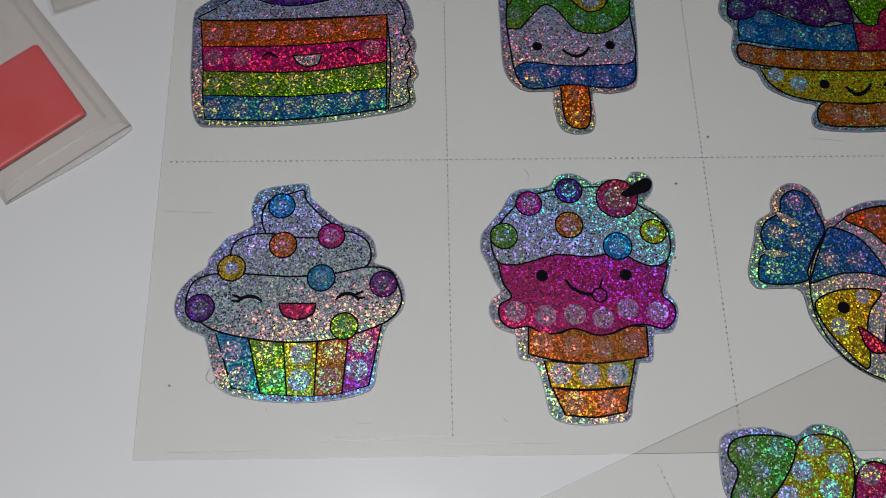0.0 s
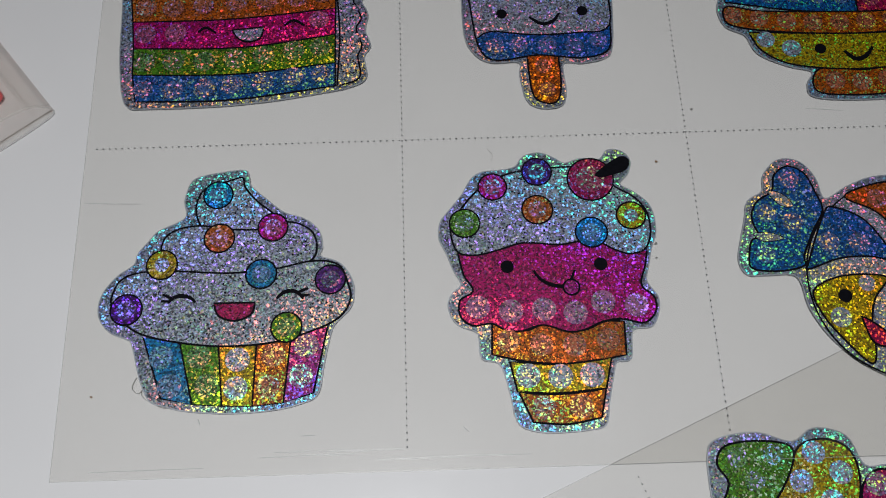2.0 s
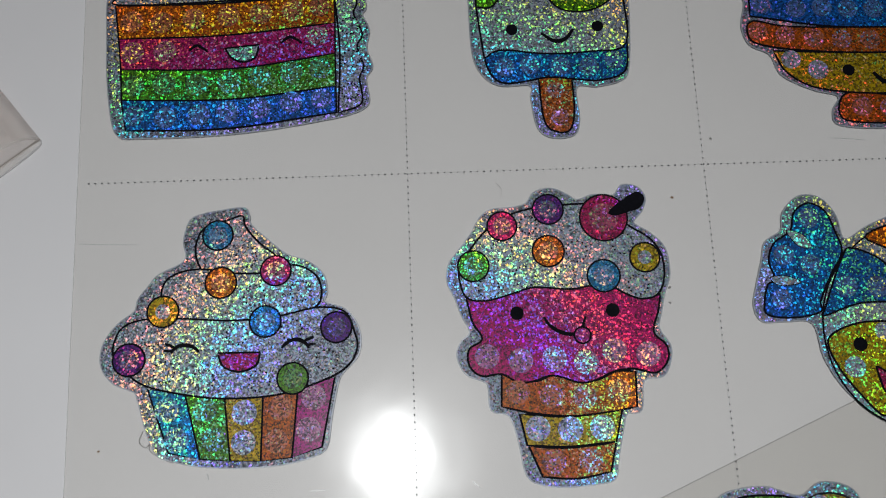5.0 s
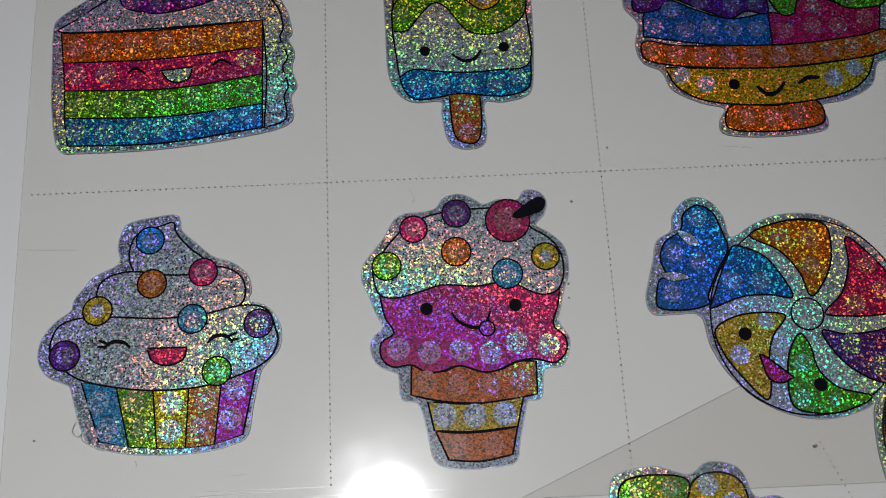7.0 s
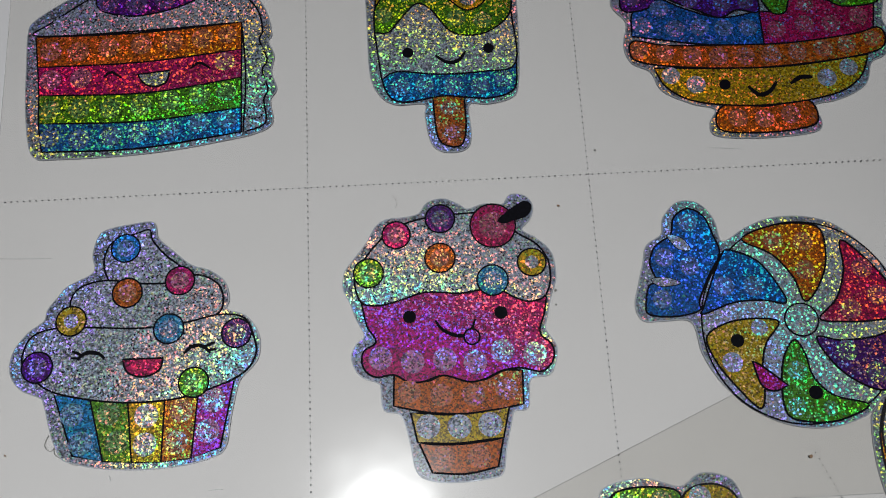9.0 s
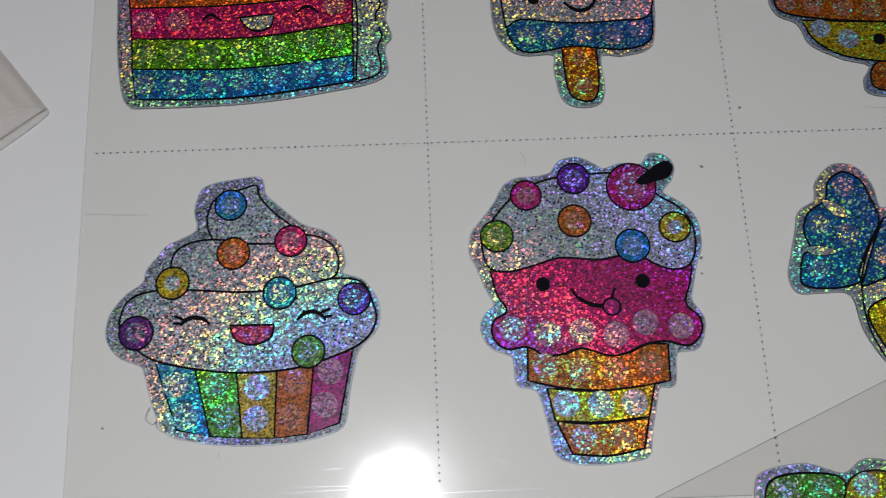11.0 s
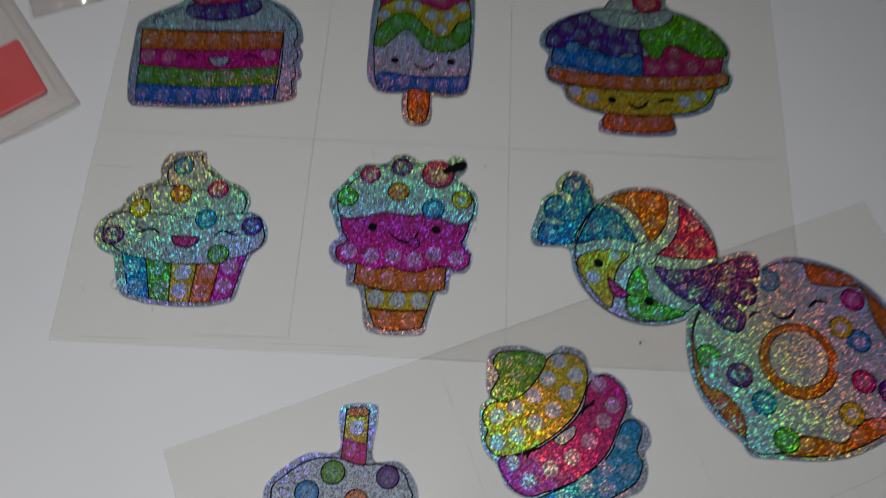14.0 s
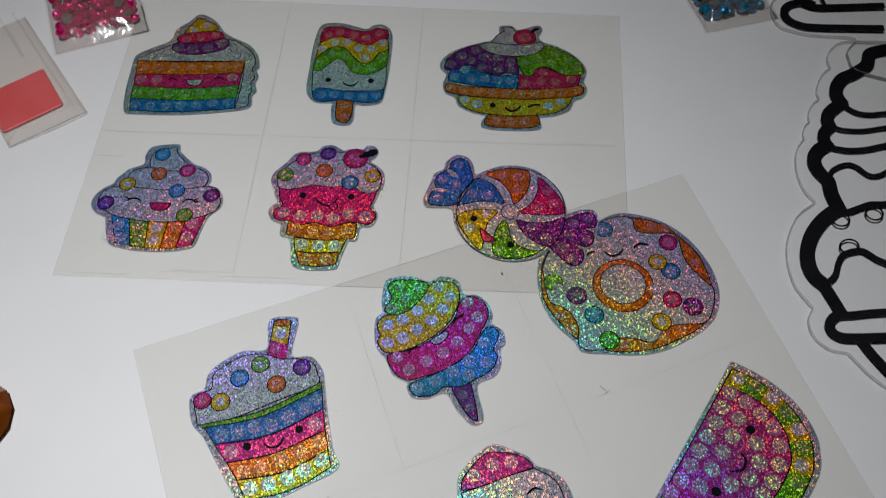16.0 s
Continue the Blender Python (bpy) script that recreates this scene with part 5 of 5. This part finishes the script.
def gem_bag(name, label, corners, color, count, seed, margin=(0.1, 0.9, 0.08, 0.9)):
    """A flat sealed bag of clear film (mm corners: bottom left, bottom right, top right, top left), half full of gems."""
    rng = random.Random(seed)
    mid = sum((Vector(c) for c in corners), Vector((0, 0))) / 4
    thing = tagged(empty(name, mid.x * MM, mid.y * MM, 0), label, "gem bag", "bags of gems")
    bl, br, tr, tl = [Vector(c) - mid for c in corners]

    def at(u, v):
        return (bl * (1 - u) + br * u) * (1 - v) + (tl * (1 - u) + tr * u) * v

    def swell(u, v):
        a, b = min(1, 6 * min(u, 1 - u)), min(1, 6 * min(v, 1 - v))
        wave = noise.noise(Vector((u * 4 + seed, v * 5, 0))) * 0.5
        return a * a * (3 - 2 * a) * b * b * (3 - 2 * b) * (5.6 + wave)

    bm, k = bmesh.new(), 18
    for side in (1, 0):
        rows = []
        for i in range(k + 1):
            row = []
            for j in range(k + 1):
                u, v = j / k, i / k
                q = at(u, v)
                crimp = 0.25 * noise.noise(Vector((u * 14, v * 14, seed)))
                q = q + Vector((crimp, 0.25 * noise.noise(Vector((u * 9, v * 11, seed + 4))))) * 2
                row.append(bm.verts.new((q.x * MM, q.y * MM, (1.9 if side else 0.1) * MM * 0.3 + (swell(u, v) * MM if side else 0.0) + 0.0002)))
            rows.append(row)
        for i in range(k):
            for j in range(k):
                f = (rows[i][j], rows[i][j + 1], rows[i + 1][j + 1], rows[i + 1][j])
                bm.faces.new(f if side else f[::-1])
    for f in bm.faces:
        f.smooth = True
    part("bag_film", bm, BAG, thing, "crinkled clear plastic")
    seam = [tuple(at(u, v)) + (0,) for u, v in ((0, 0), (1, 0), (1, 1), (0, 1))]
    ribbon("sealed_edge", seam, 1.6, 0.1, 0.75, MILK, thing, True)
    me = gem_mesh("gem", 2.55 * MM, 2.1 * MM, GEM[color])
    placed = []
    for i in range(count):
        for attempt in range(30):
            u, v = rng.uniform(margin[0], margin[1]), rng.uniform(margin[2], margin[3])
            q = at(u, v)
            layer = 0 if i < count * 0.62 else 1
            if all((q - p).length > 3.3 for p, l in placed if l == layer):
                break
        placed.append((q, layer))
        gem = new("gem", me)
        gem.parent = thing
        flip = rng.random() < 0.17
        tilt = rng.uniform(-34, 34)
        z = (1.0 if not layer else 3.1) + (1.9 if flip else 0) + rng.uniform(0, 0.3)
        gem.matrix_local = pose(q.x * MM, q.y * MM, z * MM, (180 if flip else 0) + tilt, rng.uniform(-28, 28), rng.uniform(0, 360))
    return thing


gem_bag("gem_bag", "small clear bag of pink faceted gems beside the sheet", [(-99.2, 129.6), (-61.1, 145.3), (-89.7, 210.2), (-127.6, 194.2)], "pink", 190, 3, (0.09, 0.91, 0.13, 0.88))
gem_bag("gem_bag", "small clear bag of orange faceted gems lying askew", [(1.1, 207.1), (23.3, 182.9), (74.5, 230.6), (52.3, 254.8)], "orange", 130, 5, (0.1, 0.92, 0.11, 0.92))
gem_bag("gem_bag", "small clear bag of golden yellow faceted gems", [(81.1, 198.2), (149.4, 190.2), (154.2, 230.0), (86.0, 238.0)], "gold", 150, 7, (0.05, 0.93, 0.1, 0.92))
gem_bag("gem_bag", "small clear bag of blue faceted gems beside an acrylic piece", [(185.6, 152.5), (217.4, 162.4), (197.1, 223.1), (164.6, 215.0)], "blue", 135, 9, (0.1, 0.9, 0.12, 0.9))


# ---- a pink wax square in an open clear sleeve ----
def wax_sleeve():
    a, b, c, d = Vector((-103, 76.5)), Vector((-76, 97.2)), Vector((-120.5, 152.5)), Vector((-147.5, 131.8))
    thing = tagged(empty("wax_sleeve", a.x * MM, a.y * MM, 0), "open clear plastic sleeve with a seam, lying on the table", "plastic sleeve")
    across, along = b - a, d - a
    bm, rows, k, m = bmesh.new(), [], 16, 14
    for i in range(m + 1):
        v = i / m
        high = 6.2 if v < 0.75 else 6.2 * (1 - (v - 0.75) / 0.25) + 0.5
        ring = []
        for s in range(2 * k):
            u = s / k if s <= k else 2 - s / k
            up = s < k
            q = across * u + along * v
            round_ = max(0.0, 1 - (2 * u - 1) ** 4) ** 0.6
            z = 0.3 + (high * round_ if up else 0.0)
            ring.append(bm.verts.new((q.x * MM, q.y * MM, z * MM)))
        rows.append(ring)
    for i in range(m):
        for s in range(2 * k):
            t = (s + 1) % (2 * k)
            f = bm.faces.new((rows[i][s], rows[i][t], rows[i + 1][t], rows[i + 1][s]))
            f.smooth = True
    bmesh.ops.recalc_face_normals(bm, faces=bm.faces[:])
    part("film_tube", bm, SLEEVE, thing)
    up = Vector((0, 0, 1))
    for u0, v0, v1, w in ((0.70, 0.56, 0.98, 0.5), (0.88, 0.02, 0.98, 0.35)):
        p, q = across * u0 + along * v0, across * u0 + along * v1
        strip = ribbon("seam", [(p.x, p.y, 0), (q.x, q.y, 0)], w * 3, 6.2, 6.45, MILK, thing)
    bm = bmesh.new()
    line = []
    for s in range(33):
        u = s / 16 if s <= 16 else 2 - s / 16
        h = 0.2 + (6.3 * max(0.0, 1 - (2 * u - 1) ** 4) ** 0.6 if s <= 16 else 0.0)
        q = across * u
        line.append((Vector((q.x, q.y, h)), Vector((q.x, q.y, h)) + Vector((along.x, along.y, 0)).normalized() * 0.5 + Vector((0, 0, 0.12))))
    for (p0, p1), (q0, q1) in zip(line, line[1:]):
        bm.faces.new([bm.verts.new(w * MM) for w in (p0, q0, q1, p1)])
    part("mouth_edge", bm, MOUTH, thing, "glossy cut edge of the film")
    lip = [(0, 0, 0), tuple(across * 0.3 - along * 0.01), tuple(across * 0.65 - along * 0.02), tuple(across * 0.95 - along * 0.016), tuple(across) + (0,)]
    plate("lower_lip", lip, 0.15, 0.3, LIP, thing, "lower film that stands out beyond the mouth")
    ribbon("lip_edge", lip, 0.3, 0.15, 0.4, CREASE, thing, False)
    wax = tagged(empty("wax_block", 0, 0, 0), "square block of soft pink wax inside the sleeve", "wax")
    corners = [Vector(c) for c in ((-86.8, 100.2), (-107.8, 83.6), (-123.0, 104.0), (-102.0, 120.6))]
    loop = []
    for i, c in enumerate(corners):
        a, b = (corners[i - 1] - c).normalized() * 1.6, (corners[(i + 1) % 4] - c).normalized() * 1.6
        loop += [c + a * (1 - k / 5) ** 2 + b * (k / 5) ** 2 for k in range(6)]
    mid = sum(loop, Vector((0, 0))) / len(loop)
    bm = bmesh.new()
    rings = [[bm.verts.new(((mid + (q - mid) * size).to_3d() + Vector((0, 0, z))) * MM) for q in loop] for size, z in ((0.97, 0.5), (1.0, 0.7), (0.99, 1.0), (0.96, 1.2), (0.9, 1.3))]
    for low, high in zip(rings, rings[1:]):
        for i in range(len(loop)):
            bm.faces.new((low[i], low[i - 1], high[i - 1], high[i]))
    bm.faces.new(rings[-1])
    bm.faces.new(rings[0][::-1])
    bmesh.ops.recalc_face_normals(bm, faces=bm.faces[:])
    for f in bm.faces:
        f.smooth = len(f.verts) == 4
    part("wax_slab", bm, WAX, wax)


wax_sleeve()


# ---- an amber faceted jewel by the edge of the table's clear patch ----
def amber_jewel():
    bm = bmesh.new()
    k = 12
    rings = []
    for r, z in ((11.2, 0.0), (12.4, 1.8), (10.2, 4.6), (6.2, 6.2)):
        rings.append([bm.verts.new((r * MM * math.cos(2 * math.pi * (i + 0.2) / k), 1.12 * r * MM * math.sin(2 * math.pi * (i + 0.2) / k), z * MM)) for i in range(k)])
    for a, b in zip(rings, rings[1:]):
        for i in range(k):
            j = (i + 1) % k
            bm.faces.new((a[i], a[j], b[j], b[i]))
    bm.faces.new(rings[-1])
    bm.faces.new(rings[0][::-1])
    thing = part("amber_jewel", bm, AMBER)
    thing.matrix_world = pose(-0.0755, -0.0405, 0.0002, 0, 0, 14)
    tagged(thing, "large faceted amber brown jewel lying on the white table", "jewel")


amber_jewel()


# ---- wear: creases and scratches in the film, lint, specks ----
def crease(parent, a, b, width, z):
    q = Vector(a).lerp(Vector(b), 0.5) + Vector((0, random.uniform(-0.12, 0.12)))
    ribbon("crease", [a, tuple(q), b], width, z, z + 0.03, CREASE, parent, False, "fine shiny crease in the film", True)


for a, b, w in (((-24.8, 21.6), (-0.2, 21.5), 0.16), ((-28.1, 20.6), (-9.3, 20.9), 0.13), ((-19.8, 24.5), (-16.8, 24.6), 0.14), ((-66.8, 74.6), (-54.4, 74.0), 0.12), ((-5.0, 19.6), (24.0, 19.9), 0.13), ((-60.0, 18.8), (-38.0, 19.0), 0.14), ((-39.6, 28.3), (-39.2, 27.2), 0.20), ((11.4, 25.4), (12.5, 24.3), 0.16), ((88.0, 92.0), (96.0, 91.2), 0.10)):
    crease(upper, a, b, w, 0.18 + lifted(*a))
for a, b, w in (((134.0, -17.4), (136.4, -19.6), 0.5), ((135.2, -20.4), (137.4, -18.8), 0.35), ((44.0, -30.0), (46.2, -31.0), 0.14)):
    crease(lower, a, b, w, 0.15)


def speck(x, y, r, z, material, label):
    rng = random.Random(int(x * 10))
    pts = [(r * rng.uniform(0.6, 1.2) * math.cos(a), r * rng.uniform(0.6, 1.2) * math.sin(a)) for a in (k * 1.05 for k in range(6))]
    thing = part("speck", plate_mesh(smooth(pts, 3), 0.0, r * 0.4), material)
    thing.matrix_world = Matrix.Translation((x * MM, y * MM, z * MM))
    tagged(thing, label, "speck", "specks of dirt")


DIRT = plain("brown_dirt", rgb(0.28, 0.17, 0.10), 0.7)
GREY = plain("grey_dust", rgb(0.25, 0.24, 0.23), 0.8)
for x, y, r in ((54.3, 80.3, 0.30), (-60.7, 33.2, 0.24)):
    speck(x, y, r, 0.18, DIRT, "tiny dark speck of dirt on the clear sheet")
speck(99.7, 25.3, 0.42, 0.20 + lifted(99.7, 25.3), DIRT, "small brown speck of dirt on the clear sheet")
speck(-13.3, 172.0, 0.35, 0.0, DIRT, "tiny dark speck of dirt on the white table")
for x, y, r in ((52.2, 61.6, 0.35), (52.0, 58.6, 0.22), (63.4, 92.7, 0.3)):
    speck(x, y, r, 0.20, GREY, "small grey fleck of dust on the clear sheet")


def hair(pts, width, z, material, label):
    cx, cy = pts[0]
    thing = part("lint", ribbon_mesh([(x - cx, y - cy) for x, y in pts], width, 0.0, 0.06, False, 6), material)
    thing.matrix_world = Matrix.Translation((cx * MM, cy * MM, z * MM))
    tagged(thing, label, "lint", "threads of lint")


hair([(-52.2, 36.8), (-52.9, 34.8), (-51.6, 33.6), (-50.6, 35.0), (-51.4, 36.0)], 0.10, 0.20, GREY, "thin curled thread of lint at the sticker")
hair([(-50.3, 36.6), (-50.9, 33.4), (-49.0, 31.8), (-46.2, 30.6), (-44.8, 31.4)], 0.10, 0.20, GREY, "thin curled thread of lint at the sticker")
hair([(18.5, 84.6), (19.6, 83.0), (19.2, 81.6)], 0.05, 0.20, GREY, "thin thread of lint at the sticker")
hair([(213.0, 168.6), (215.2, 170.2), (216.6, 172.6)], 0.30, 0.10, DIRT, "short dark thread between bag and acrylic piece")
